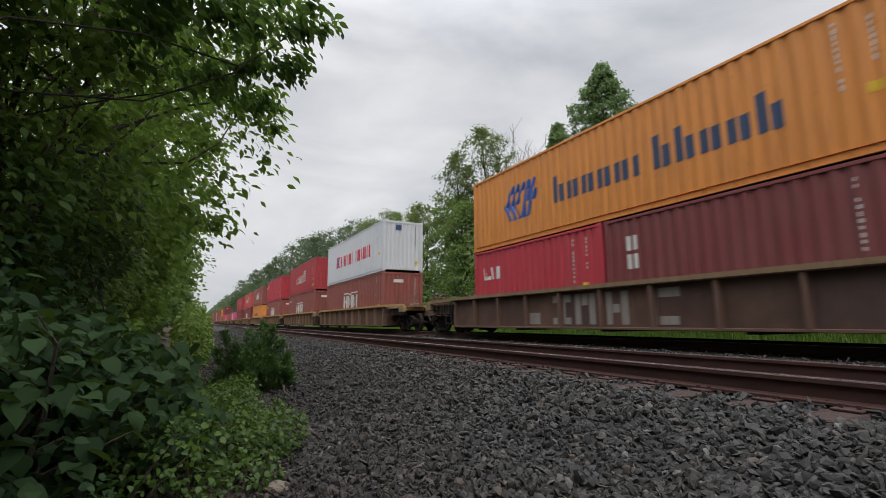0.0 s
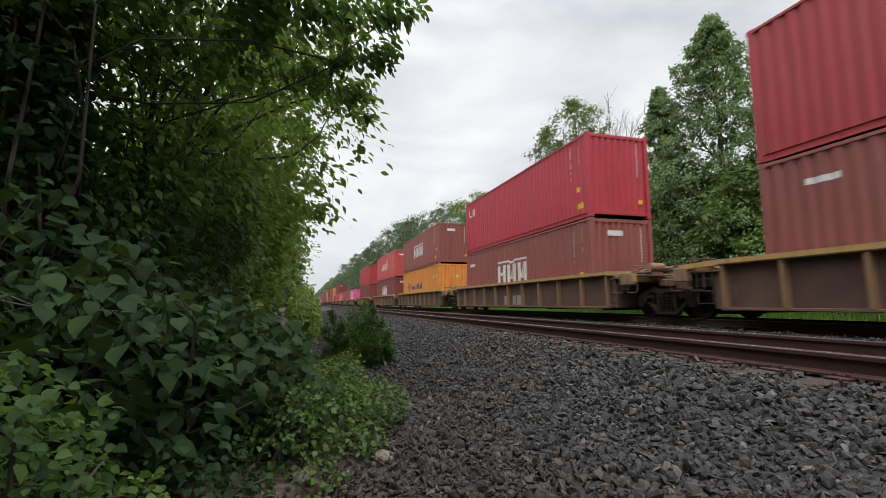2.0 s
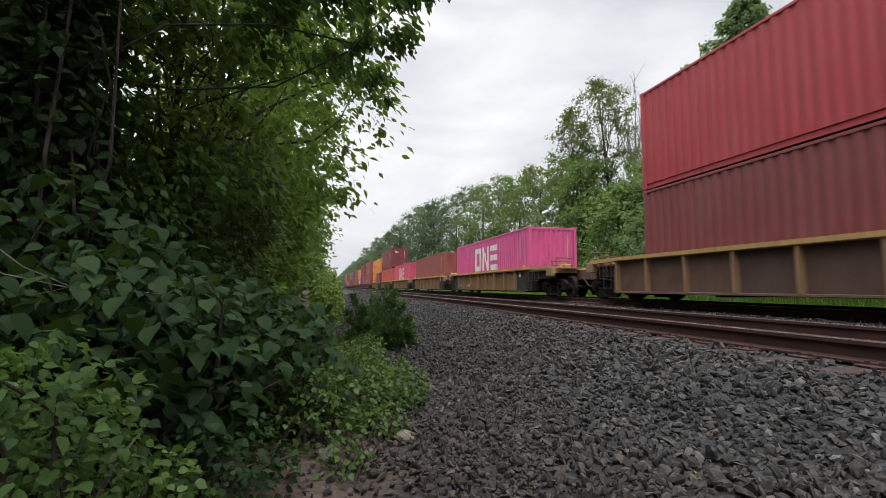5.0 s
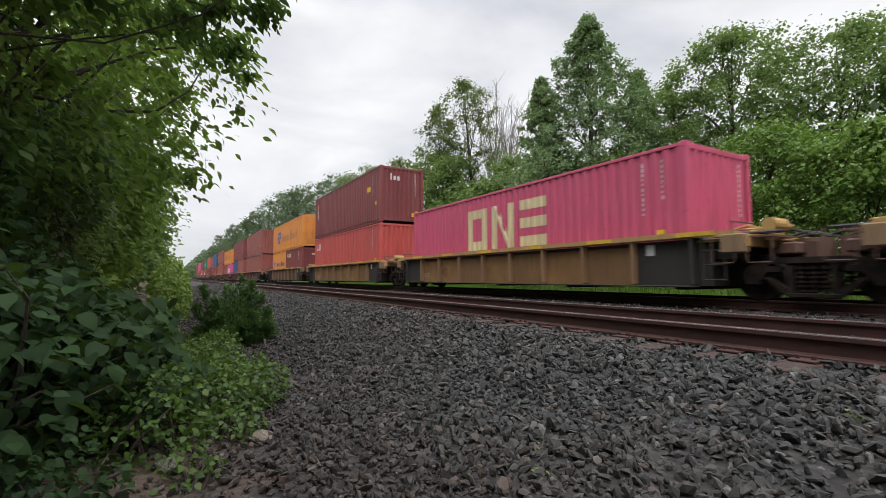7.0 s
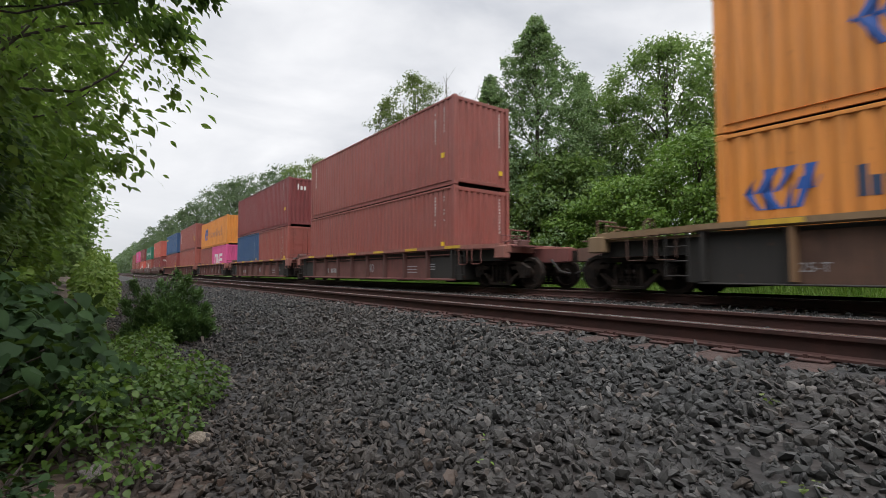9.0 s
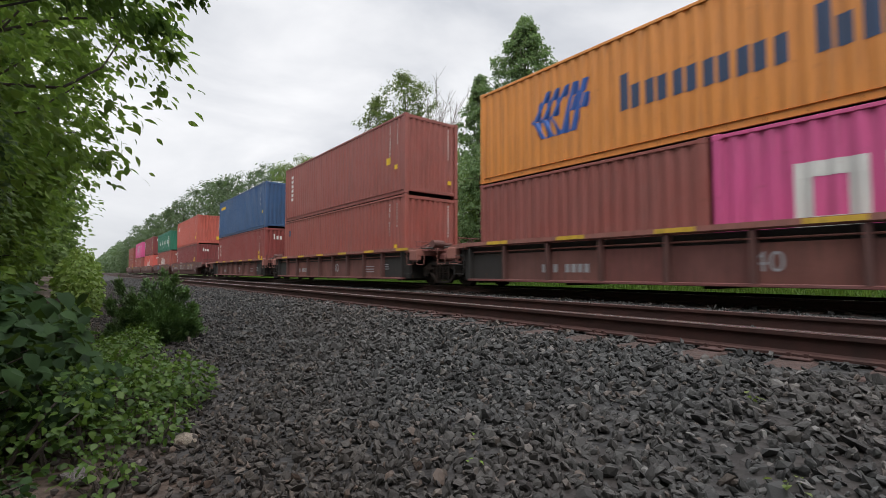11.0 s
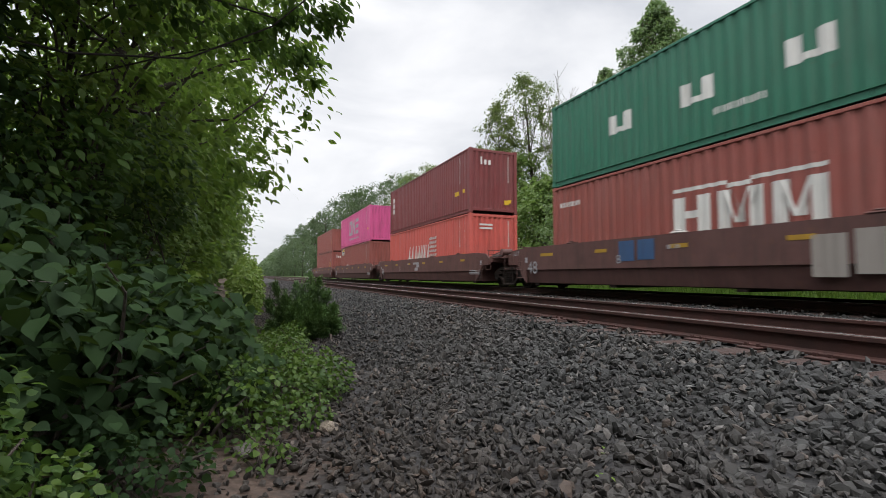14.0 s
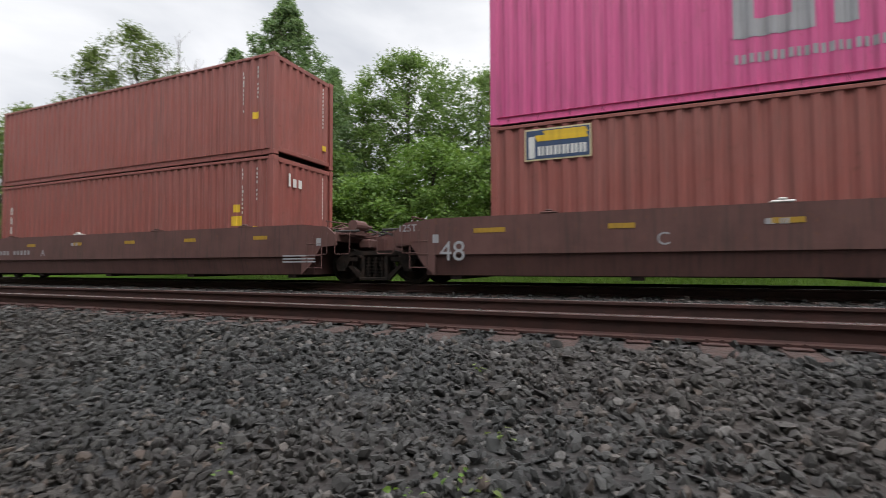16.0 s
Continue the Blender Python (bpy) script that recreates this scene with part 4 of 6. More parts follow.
LEAF_LONG = (np.array([(0, 0, 0), (-0.19, 0.22, 0.05), (-0.25, 0.48, 0.05), (-0.12, 0.80, -0.04), (0, 1.0, -0.16), (0.12, 0.80, -0.04), (0.25, 0.48, 0.05), (0.19, 0.22, 0.05)], float),
             np.array([(0, 7, 1), (1, 7, 2), (7, 6, 2), (2, 6, 3), (6, 5, 3), (3, 5, 4)]))
LEAF_FAR = (np.array([(0, 0, 0), (-0.36, 0.5, 0.08), (0, 1.0, -0.05), (0.36, 0.5, 0.08)], float), np.array([(0, 2, 1), (0, 3, 2)]))


def leaves(at, heading, droop, size, template, r, roll=0.6):
    """Many leaves: where their stalks end, the compass way that they point, how far they hang, their length."""
    tv, tf = template
    n = len(at)
    a, d, o = heading, droop, r.normal(0, roll, n)
    ca, sa, cd, sd, co, so = np.cos(a), np.sin(a), np.cos(d), np.sin(d), np.cos(o), np.sin(o)
    fwd = np.stack([ca * cd, sa * cd, -sd], -1)
    side = np.stack([-sa, ca, np.zeros(n)], -1)
    up = np.cross(side, fwd) * -1.0
    s2 = side * co[:, None] + up * so[:, None]
    u2 = up * co[:, None] - side * so[:, None]
    v = at[:, None, :] + size[:, None, None] * (tv[None, :, 0:1] * s2[:, None, :] + tv[None, :, 1:2] * fwd[:, None, :] + tv[None, :, 2:3] * u2[:, None, :])
    f = tf[None] + (np.arange(n) * len(tv))[:, None, None]
    return v.reshape(-1, 3), f.reshape(-1, 3)


def clumps(centres, radii, per, size, template, r, flat=0.75, out_from=None, droop=0.5):
    """Leaves gathered round twig ends."""
    n = len(centres) * per
    c = np.repeat(centres, per, 0)
    rad = np.repeat(radii, per)
    d = r.normal(0, 1, (n, 3))
    d /= np.linalg.norm(d, axis=1)[:, None]
    p = c + d * (rad * r.random(n) ** 0.95)[:, None] * np.array([1, 1, flat])
    if out_from is None:
        h = np.arctan2(d[:, 1], d[:, 0]) + r.normal(0, 0.7, n)
    else:
        o = p - out_from
        h = np.arctan2(o[:, 1], o[:, 0]) + r.normal(0, 0.8, n)
    return leaves(p, h, r.normal(droop, 0.45, n), size * r.uniform(0.65, 1.3, n), template, r)


def limb(s, p, q, r0, r1, r, bend=0.12, steps=5, k=6):
    p, q = np.array(p, float), np.array(q, float)
    l = np.linalg.norm(q - p)
    b = r.normal(0, bend * l, 3)
    pts = [p + (q - p) * t + b * math.sin(math.pi * t) + np.array([0, 0, 0.06 * l * math.sin(math.pi * t)]) for t in np.linspace(0, 1, steps)]
    s.path(pts, [r0 + (r1 - r0) * t for t in np.linspace(0, 1, steps)], k)


def tree(x, y, height, radius, form, leaf, leaf_size, n, per, seed, label, base=0.15, template=LEAF_FAR, lean=(0, 0), clump=0.55, name="tree", trunk_r=None,
         bark=None, group="trees beside the track", gaps=0.0, boughs=()):
    """A tapered trunk with limbs and a crown of leaf clumps; form: cone, round or open."""
    r = np.random.default_rng(seed)
    z0 = float(ground_height(x)) - 0.05
    t = empty(name, label, "tree" if name == "tree" else name.split("_")[-1], group, pose(x, y, z0))
    h = r.random(n * 3)
    ang = r.random(n * 3) * 2 * math.pi
    if form == "cone":
        h = h ** 1.25
        prof = (1 - h) ** 0.85 * (0.78 + 0.22 * np.sin(h * 26 + ang * 2))
    elif form == "pyramid":
        lump = np.sin(ang * 4 + h * 21 + seed) * np.sin(h * 34 + ang * 2)
        prof = (1 - h) ** 0.86 * (0.86 + 0.26 * lump)
    elif form == "tier":
        h = h ** 1.1
        tiers = np.abs((h * 13 + 0.4 * np.sin(ang * 2 + seed)) % 1.0 - 0.5) * 2
        prof = (1 - h) ** 0.70 * (0.80 + 0.22 * tiers) * (0.92 + 0.12 * np.sin(ang * 5 + h * 17))
    elif form == "open":
        prof = np.sqrt(np.clip(1 - (2 * h - 0.95) ** 2, 0.02, 1)) * (0.65 + 0.45 * r.random(n * 3))
    else:
        prof = np.sqrt(np.clip(1 - (1.75 * h - 0.8) ** 2, 0.03, 1)) * (0.82 + 0.2 * np.sin(ang * 3 + seed) * np.sin(h * 9))
    rr = radius * prof * r.random(n * 3) ** 0.42
    cz = height * (base + (1 - base) * h)
    c = np.stack([rr * np.cos(ang) + lean[0] * cz / height, rr * np.sin(ang) + lean[1] * cz / height, cz], -1)
    if gaps > 0:
        g = np.sin(c[:, 0] * 1.9 + seed) * np.sin(c[:, 1] * 1.7 + 2 * seed) * np.sin(c[:, 2] * 1.5 + 3 * seed)
        c = c[g < 0.45 - gaps]
    c = c[:n]
    for bx, by, bz, k in boughs:
        # a bough reaches out from the trunk, with twigs off both sides
        q = np.linspace(0.35, 1, k)[:, None]
        c = np.concatenate([c, q * np.array([bx, by, bz]) + np.array([0, 0, 1.0]) * (1 - q) * height * 0.4 + r.normal(0, 0.20, (k, 3)) * (1.5 - q)])
    tight = np.where(np.arange(len(c)) < len(c) - sum(b[3] for b in boughs), 1.0, 0.55)
    v, f = clumps(c, clump * tight * r.uniform(0.6, 1.25, len(c)) * (1.25 - 0.65 * c[:, 2] / height if form in ("tier", "pyramid") else 1.0), per, leaf_size, template, r, out_from=np.array([0, 0, height * 0.4]))
    mesh_object("crown", v, f, leaf, t, "crown of many small leaves", smooth=template is not LEAF_FAR)
    s = Solid()
    tr = trunk_r or height * 0.016
    top = np.array([lean[0], lean[1], height * 0.93])
    pts = [np.array([0, 0, 0]) + top * k + np.array([0.1 * math.sin(5 * k + seed), 0.1 * math.sin(4 * k + 2 * seed), 0]) * k for k in np.linspace(0, 1, 8)]
    s.path(pts, [tr * (1.25 if i == 0 else 1 - 0.9 * k) for i, k in enumerate(np.linspace(0, 1, 8))], 9)
    s.make("trunk", bark or BARK, t, smooth=True)
    b = Solid()
    for i in range(0, len(c), max(1, len(c) // (26 if boughs else 46))):
        k = min(0.9, max(0.1, (c[i, 2] / height) - 0.10 - 0.12 * r.random()))
        limb(b, top * k, c[i], min(0.009 if boughs else 0.03, tr * 0.36 * (1 - 0.6 * k)), 0.008, r)
    b.make("branchwork", bark or BARK, t, smooth=True)
    return t


def thicket(name, label, category, boxes, leaf, leaf_size, count, seed, template, droop=0.6, stems=0, group="", kind="", roll=0.6, facing=None):
    """Leaves filling ellipsoids (x, y, z, rx, ry, rz, share), denser at their skins; stems reach up from the ground."""
    r = np.random.default_rng(seed)
    total = sum(b[6] for b in boxes)
    ps, hs = [], []
    s = Solid()
    for x, y, z, rx, ry, rz, share in boxes:
        n = int(count * share / total)
        d = r.normal(0, 1, (n, 3))
        d /= np.linalg.norm(d, axis=1)[:, None]
        q = d * (r.random(n) ** 0.3)[:, None] * (1 + 0.16 * np.sin(d[:, 0:1] * 7 + seed) * np.sin(d[:, 2:3] * 6 + 2 * seed))
        p = np.array([x, y, z]) + q * np.array([rx, ry, rz])
        ok = p[:, 2] > ground_height(p[:, 0]) + 0.02
        p, d = p[ok], d[ok]
        ps.append(p)
        hs.append(np.arctan2(d[:, 1], d[:, 0]) + r.normal(0, 0.7, len(p)))
        for i in range(int(stems * share / total)):
            e = p[r.integers(len(p))]
            b = np.array([x + r.normal(0, rx * 0.3), y + r.normal(0, ry * 0.3), 0])
            b[2] = float(ground_height(b[0])) - 0.03
            limb(s, b, e, 0.012 + 0.004 * rz, 0.003, r, 0.08, 4, 5)
    p, h = np.concatenate(ps), np.concatenate(hs)
    if facing is not None:
        h = facing + r.normal(0, 1.2, len(h))
    v, f = leaves(p, h, r.normal(droop, 0.4, len(p)), leaf_size * r.uniform(0.55, 1.3, len(p)), template, r, roll)
    if kind == "stuff":
        return tagged(mesh_object(name, v, f, leaf), label, category, group, kind)
    o = np.array([boxes[0][0], boxes[0][1], float(ground_height(boxes[0][0]))])
    t = empty(name, label, category, group, Matrix.Translation(o))
    mesh_object("foliage", v - o, f, leaf, t, "dense leaves", smooth=True)
    if s.v:
        s.v = [(a - o[0], b - o[1], c - o[2]) for a, b, c in s.v]
        s.make("stalkwork", BARK, t, "thin brown stems")
    return t


# ---- the wood beyond the far track
def far_tree(az, dist, el, radius, form, leaf, size, n, per, seed, label, **kw):
    x, y = dist * math.sin(radians(az)), dist * math.cos(radians(az))
    top = EYE + dist * math.tan(radians(el))
    return tree(x, y, top - float(ground_height(x)) + 0.05, radius, form, leaf, size, n, per, seed, label, **kw)


far_tree(48.4, 25, 29.0, 7.4, "pyramid", LEAF_BLUE, 0.135, 1250, 46, 11, "tall conical green broadleaf tree with an uneven outline", base=0.04, clump=0.58)
far_tree(42.8, 26, 23.3, 3.6, "pyramid", LEAF_BLUE, 0.150, 300, 60, 12, "slim conical green tree beside a taller one", base=0.06, clump=0.5)
far_tree(53.8, 27, 22.6, 4.2, "pyramid", LEAF_BLUE, 0.150, 320, 64, 13, "conical green tree behind the railway", base=0.06, clump=0.7)
far_tree(34.9, 40, 23.4, 3.4, "open", LEAF_YELLOW, 0.181, 170, 68, 14, "slender open-crowned tree with visible dark limbs", base=0.35, clump=0.85, lean=(-1.0, 0.6), gaps=0.2)
far_tree(31.6, 42, 20.2, 2.6, "open", LEAF_YELLOW, 0.181, 120, 68, 15, "slender open-crowned tree with pale green leaves", base=0.3, clump=0.8, lean=(-1.4, 0.4), gaps=0.2)
far_tree(63.0, 27, 24.6, 4.4, "open", LEAF_MID, 0.160, 380, 64, 16, "broad open-crowned tree with dark forked limbs", base=0.28, clump=0.75, gaps=0.15)
far_tree(57.5, 29, 21.0, 3.0, "open", LEAF_MID, 0.160, 220, 64, 17, "open-crowned green tree in the lineside wood", base=0.2, clump=0.75, gaps=0.15)
far_tree(72.0, 26, 22.8, 4.4, "open", LEAF_MID, 0.160, 340, 64, 18, "broad open-crowned tree with sky showing through", base=0.25, clump=0.8, gaps=0.15)
far_tree(82.0, 25, 24.4, 4.4, "open", LEAF_MID, 0.160, 280, 64, 19, "broad green tree behind the railway", base=0.2, clump=0.8, gaps=0.12)
far_tree(93.0, 25, 24.0, 4.2, "round", LEAF_MID, 0.2, 160, 48, 20, "broad green tree behind the railway", base=0.15, clump=0.85)
far_tree(104.0, 26, 24.0, 4.2, "round", LEAF_MID, 0.2, 140, 48, 21, "broad green tree behind the railway", base=0.15, clump=0.85)
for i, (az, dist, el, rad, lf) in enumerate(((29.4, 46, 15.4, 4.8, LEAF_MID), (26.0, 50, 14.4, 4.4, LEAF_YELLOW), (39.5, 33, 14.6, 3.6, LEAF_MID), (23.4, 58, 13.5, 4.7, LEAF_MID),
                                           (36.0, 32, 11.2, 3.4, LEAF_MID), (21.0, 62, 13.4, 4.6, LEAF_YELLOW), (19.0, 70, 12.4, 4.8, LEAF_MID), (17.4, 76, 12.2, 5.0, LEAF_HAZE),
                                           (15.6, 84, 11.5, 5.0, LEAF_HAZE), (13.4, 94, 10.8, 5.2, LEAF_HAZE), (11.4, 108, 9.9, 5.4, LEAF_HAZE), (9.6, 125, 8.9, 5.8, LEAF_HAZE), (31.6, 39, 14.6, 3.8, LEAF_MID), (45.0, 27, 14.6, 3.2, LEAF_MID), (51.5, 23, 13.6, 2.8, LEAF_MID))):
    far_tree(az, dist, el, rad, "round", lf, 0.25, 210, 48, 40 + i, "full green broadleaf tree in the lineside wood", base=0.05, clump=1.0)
for i, (az, dist, el, rad) in enumerate(((66.0, 19, 14.6, 3.2), (59.0, 20, 10.6, 2.6), (73.5, 18, 13.6, 3.0), (81.0, 18, 12.6, 3.0), (90.0, 18, 12.6, 3.0), (100.0, 18, 12.6, 3.0), (54.0, 21, 8.2, 2.4))):
    far_tree(az, dist, el, rad, "round", LEAF_BRIGHT, 0.145, 230, 62, 60 + i, "bushy bright green shrub at the edge of the wood", base=0.02, clump=0.65, name="tall_bush", group="bushes beside the wood")
# unseen trees added behind the camera, cutting the low light on the train
for i, (x, y, h) in enumerate(((-5.2, -3.0, 10.5), (-6.0, -9.5, 11.5), (-6.5, -17.0, 11.0), (-7.0, -26.0, 12.0), (-7.5, -37.0, 12.0), (-8.0, -50.0, 12.5))):
    tree(x, y, h, 3.6, "round", LEAF_DEEP, 0.34, 200, 34, 300 + i, "unseen tree added behind the camera to block low light", base=0.06, clump=0.95, trunk_r=0.2)
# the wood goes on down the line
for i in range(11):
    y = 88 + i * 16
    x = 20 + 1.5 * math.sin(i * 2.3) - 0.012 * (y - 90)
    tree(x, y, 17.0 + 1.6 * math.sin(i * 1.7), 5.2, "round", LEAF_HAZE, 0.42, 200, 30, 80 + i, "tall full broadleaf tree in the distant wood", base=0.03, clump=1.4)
thicket("distant_wood", "distant green wood along the line, leaves tinted with haze", "wood", [(17 - 0.01 * i * 20, 270 + i * 45, 7.0, 6, 26, 9.5 - 0.2 * i, 1.0) for i in range(9)], LEAF_HAZE, 1.3, 26000, 5, LEAF_FAR, kind="stuff")
thicket("undergrowth", "dense green undergrowth at the foot of the wood", "undergrowth", [(18.2 + 1.0 * math.sin(i * 1.9), -12 + i * 5.0, 0.9, 2.0, 3.2, 2.2 + 0.6 * math.sin(i * 2.7), 1.0) for i in range(24)], LEAF_BRIGHT, 0.24, 36000, 6, LEAF_FAR, kind="stuff")
thicket("wood_interior", "leaves deep inside the wood, darkened in colour for shade", "wood", [(25, -14 + i * 11, 4.0, 3.5, 7, 5.5, 1.0) for i in range(14)], LEAF_DEEP, 0.45, 22000, 8, LEAF_FAR, kind="stuff")


def bare_tree(az, dist, el, seed):
    r = np.random.default_rng(seed)
    x, y = dist * math.sin(radians(az)), dist * math.cos(radians(az))
    h = EYE + dist * math.tan(radians(el)) - float(ground_height(x))
    t = empty("bare_tree", "leafless grey dead tree with fine twigs", "tree", "trees beside the track", pose(x, y, float(ground_height(x)) - 0.05))
    s = Solid()
    s.path([(0.1 * math.sin(i), 0, h * 0.55 * i / 4) for i in range(5)], [0.16, 0.14, 0.12, 0.10, 0.08], 8)
    s.make("trunk", DEAD, t)
    b = Solid()
    for i in range(26):
        p = np.array([0.1, 0, h * r.uniform(0.4, 0.56)])
        a = r.random() * 6.28
        q = p + np.array([math.cos(a) * r.uniform(0.5, 2.2), math.sin(a) * r.uniform(0.5, 2.2), h * r.uniform(0.2, 0.44)])
        limb(b, p, q, 0.035, 0.012, r, 0.06, 5, 4)
        for k in range(5):
            m = p + (q - p) * r.uniform(0.4, 0.95)
            limb(b, m, m + np.array([r.normal(0, 0.5), r.normal(0, 0.5), r.uniform(0.5, 1.3)]), 0.014, 0.006, r, 0.06, 4, 4)
    b.make("branchwork", DEAD, t)


bare_tree(38.6, 37, 23.2, 31)
bare_tree(36.9, 40, 24.2, 32)
bare_tree(55.6, 33, 22.5, 33)

# ---- grass strip beyond the far track
r_ = np.random.default_rng(3)
gn = 60000
gp = np.stack([r_.uniform(12.6, 17.0, gn), r_.uniform(-16, 60, gn), np.zeros(gn)], -1)
gp[:, 2] = ground_height(gp[:, 0]) - 0.02
gv, gf = leaves(gp, r_.random(gn) * 6.28, r_.normal(-1.1, 0.25, gn), r_.uniform(0.15, 0.42, gn), (np.array([(-0.06, 0, 0), (0.06, 0, 0), (0.0, 1.0, 0.15)], float), np.array([(0, 1, 2)])), r_)
tagged(mesh_object("grass", gv, gf, LEAF_BRIGHT), "bright green tall grass beyond the tracks", "grass", kind="stuff")

# ---- the verge on the camera's side
VERGE = "verge plants"
tree(-1.85, 3.75, 8.5, 1.8, "round", LEAF_DIM, 0.105, 190, 60, 101, "tree with pointed leaves in a shade-dimmed green overhanging the verge", base=0.3, template=LEAF_LONG, clump=0.55, lean=(-0.7, 0.1), trunk_r=0.25, bark=BARK_DARK, boughs=((2.7, 1.2, 3.5, 14), (2.85, 0.6, 3.75, 14), (2.55, 2.2, 3.6, 12), (1.9, 0.4, 3.5, 10)))
tree(-1.9, 6.4, 7.4, 2.75, "round", LEAF_CANOPY, 0.115, 330, 50, 102, "green tree with pointed leaves overhanging the verge", base=0.2, template=LEAF_LONG, clump=0.52, lean=(1.0, 0), trunk_r=0.09, gaps=0.25)
tree(-1.62, 5.05, 5.4, 0.95, "open", LEAF_CANOPY, 0.105, 46, 44, 111, "slim young tree with pointed green leaves", base=0.36, template=LEAF_LONG, clump=0.36, lean=(0.15, 0), trunk_r=0.045)
tree(-2.45, 4.4, 6.2, 1.15, "open", LEAF_CANOPY, 0.105, 34, 44, 118, "slim young tree with sparse pointed leaves", base=0.34, template=LEAF_LONG, clump=0.42, lean=(0.1, 0), trunk_r=0.05)
tree(-2.2, 11.2, 7.2, 2.5, "round", LEAF_CANOPY, 0.15, 320, 46, 103, "green tree leaning over the verge", base=0.2, template=LEAF_FAR, clump=0.58, lean=(0.7, 0), trunk_r=0.14, gaps=0.15)
tree(-2.5, 16.5, 7.6, 2.7, "round", LEAF_CANOPY, 0.19, 260, 44, 104, "green tree leaning over the verge", base=0.08, template=LEAF_FAR, clump=0.7, lean=(0.3, 0), trunk_r=0.14)
tree(-2.8, 23.0, 7.6, 2.8, "round", LEAF_MID, 0.23, 250, 36, 105, "green tree leaning over the verge", base=0.06, template=LEAF_FAR, clump=0.8, trunk_r=0.14)
tree(-2.8, 31.0, 8.0, 3.3, "round", LEAF_MID, 0.28, 210, 34, 106, "green tree standing beside the track", base=0.05, template=LEAF_FAR, clump=0.95, trunk_r=0.14)
tree(-3.2, 42.0, 8.5, 3.5, "round", LEAF_MID, 0.34, 190, 30, 107, "green tree standing beside the track", base=0.05, template=LEAF_FAR, clump=1.05, trunk_r=0.15)
tree(-3.8, 56.0, 9.0, 3.8, "round", LEAF_MID, 0.4, 170, 30, 108, "green tree standing beside the track", base=0.04, template=LEAF_FAR, clump=1.25, trunk_r=0.15)
tree(-4.4, 74.0, 9.5, 4.2, "round", LEAF_MID, 0.48, 150, 30, 109, "green tree standing beside the track", base=0.04, template=LEAF_FAR, clump=1.4, trunk_r=0.15)
tree(-5.0, 98.0, 10.0, 4.6, "round", LEAF_MID, 0.58, 150, 28, 110, "green tree standing beside the track", base=0.04, template=LEAF_FAR, clump=1.6, trunk_r=0.15)
# its taller boxes behind the camera are unseen, added to block low light
thicket("verge_wood", "dense wood behind the verge, shade darkened into its leaves", "wood", [(-6.0, -42 + i * 4.5, 2.2, 2.6, 3.4, 2.9 if i > 8 else 5.0, 1.0) for i in range(20)] + [(-3.4, 1.2 + i * 3.2, 1.4, 1.4, 2.2, 1.7, 0.8) for i in range(10)], LEAF_DEEP, 0.22, 80000, 9, LEAF_FAR, kind="stuff")
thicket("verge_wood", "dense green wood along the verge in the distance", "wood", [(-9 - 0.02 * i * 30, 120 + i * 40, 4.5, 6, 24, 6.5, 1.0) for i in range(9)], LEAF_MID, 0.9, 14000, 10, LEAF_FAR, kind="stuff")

# the LEAF_SHADE ones fill the dark left side with shade-coloured leaves
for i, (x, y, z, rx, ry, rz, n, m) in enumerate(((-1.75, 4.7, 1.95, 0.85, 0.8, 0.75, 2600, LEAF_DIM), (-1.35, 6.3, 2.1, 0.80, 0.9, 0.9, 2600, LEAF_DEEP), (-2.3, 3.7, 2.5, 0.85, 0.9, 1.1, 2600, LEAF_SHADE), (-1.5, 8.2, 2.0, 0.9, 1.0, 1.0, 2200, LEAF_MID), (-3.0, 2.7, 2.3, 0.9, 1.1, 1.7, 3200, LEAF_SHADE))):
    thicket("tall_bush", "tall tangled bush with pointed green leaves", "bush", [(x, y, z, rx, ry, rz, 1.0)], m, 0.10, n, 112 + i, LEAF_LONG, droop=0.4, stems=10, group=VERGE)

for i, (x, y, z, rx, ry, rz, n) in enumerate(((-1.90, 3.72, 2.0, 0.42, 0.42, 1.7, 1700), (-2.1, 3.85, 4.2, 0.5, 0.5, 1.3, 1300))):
    thicket("ivy", "ivy in a shade-darkened green climbing round a trunk", "ivy", [(x, y, z, rx, ry, rz, 1.0)], LEAF_SHADE, 0.09, n, 190 + i, LEAF_HEART, droop=0.7, stems=12, group=VERGE)

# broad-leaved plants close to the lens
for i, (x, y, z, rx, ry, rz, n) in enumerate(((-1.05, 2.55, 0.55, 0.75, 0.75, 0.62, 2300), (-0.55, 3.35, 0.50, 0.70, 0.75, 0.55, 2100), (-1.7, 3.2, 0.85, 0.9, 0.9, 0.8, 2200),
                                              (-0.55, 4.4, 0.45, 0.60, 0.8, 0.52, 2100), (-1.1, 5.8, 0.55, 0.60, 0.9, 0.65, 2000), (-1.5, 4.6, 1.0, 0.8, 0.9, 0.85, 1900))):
    thicket("broadleaf_bush", "bush with broad heart-shaped leaves in a shade-darkened green", "bush", [(x, y, z, rx, ry, rz, 1.0)], LEAF_SHADE, 0.088, int(n * 0.85), 120 + i, LEAF_HEART, droop=0.5, stems=14, group=VERGE, roll=0.4, facing=-0.7)
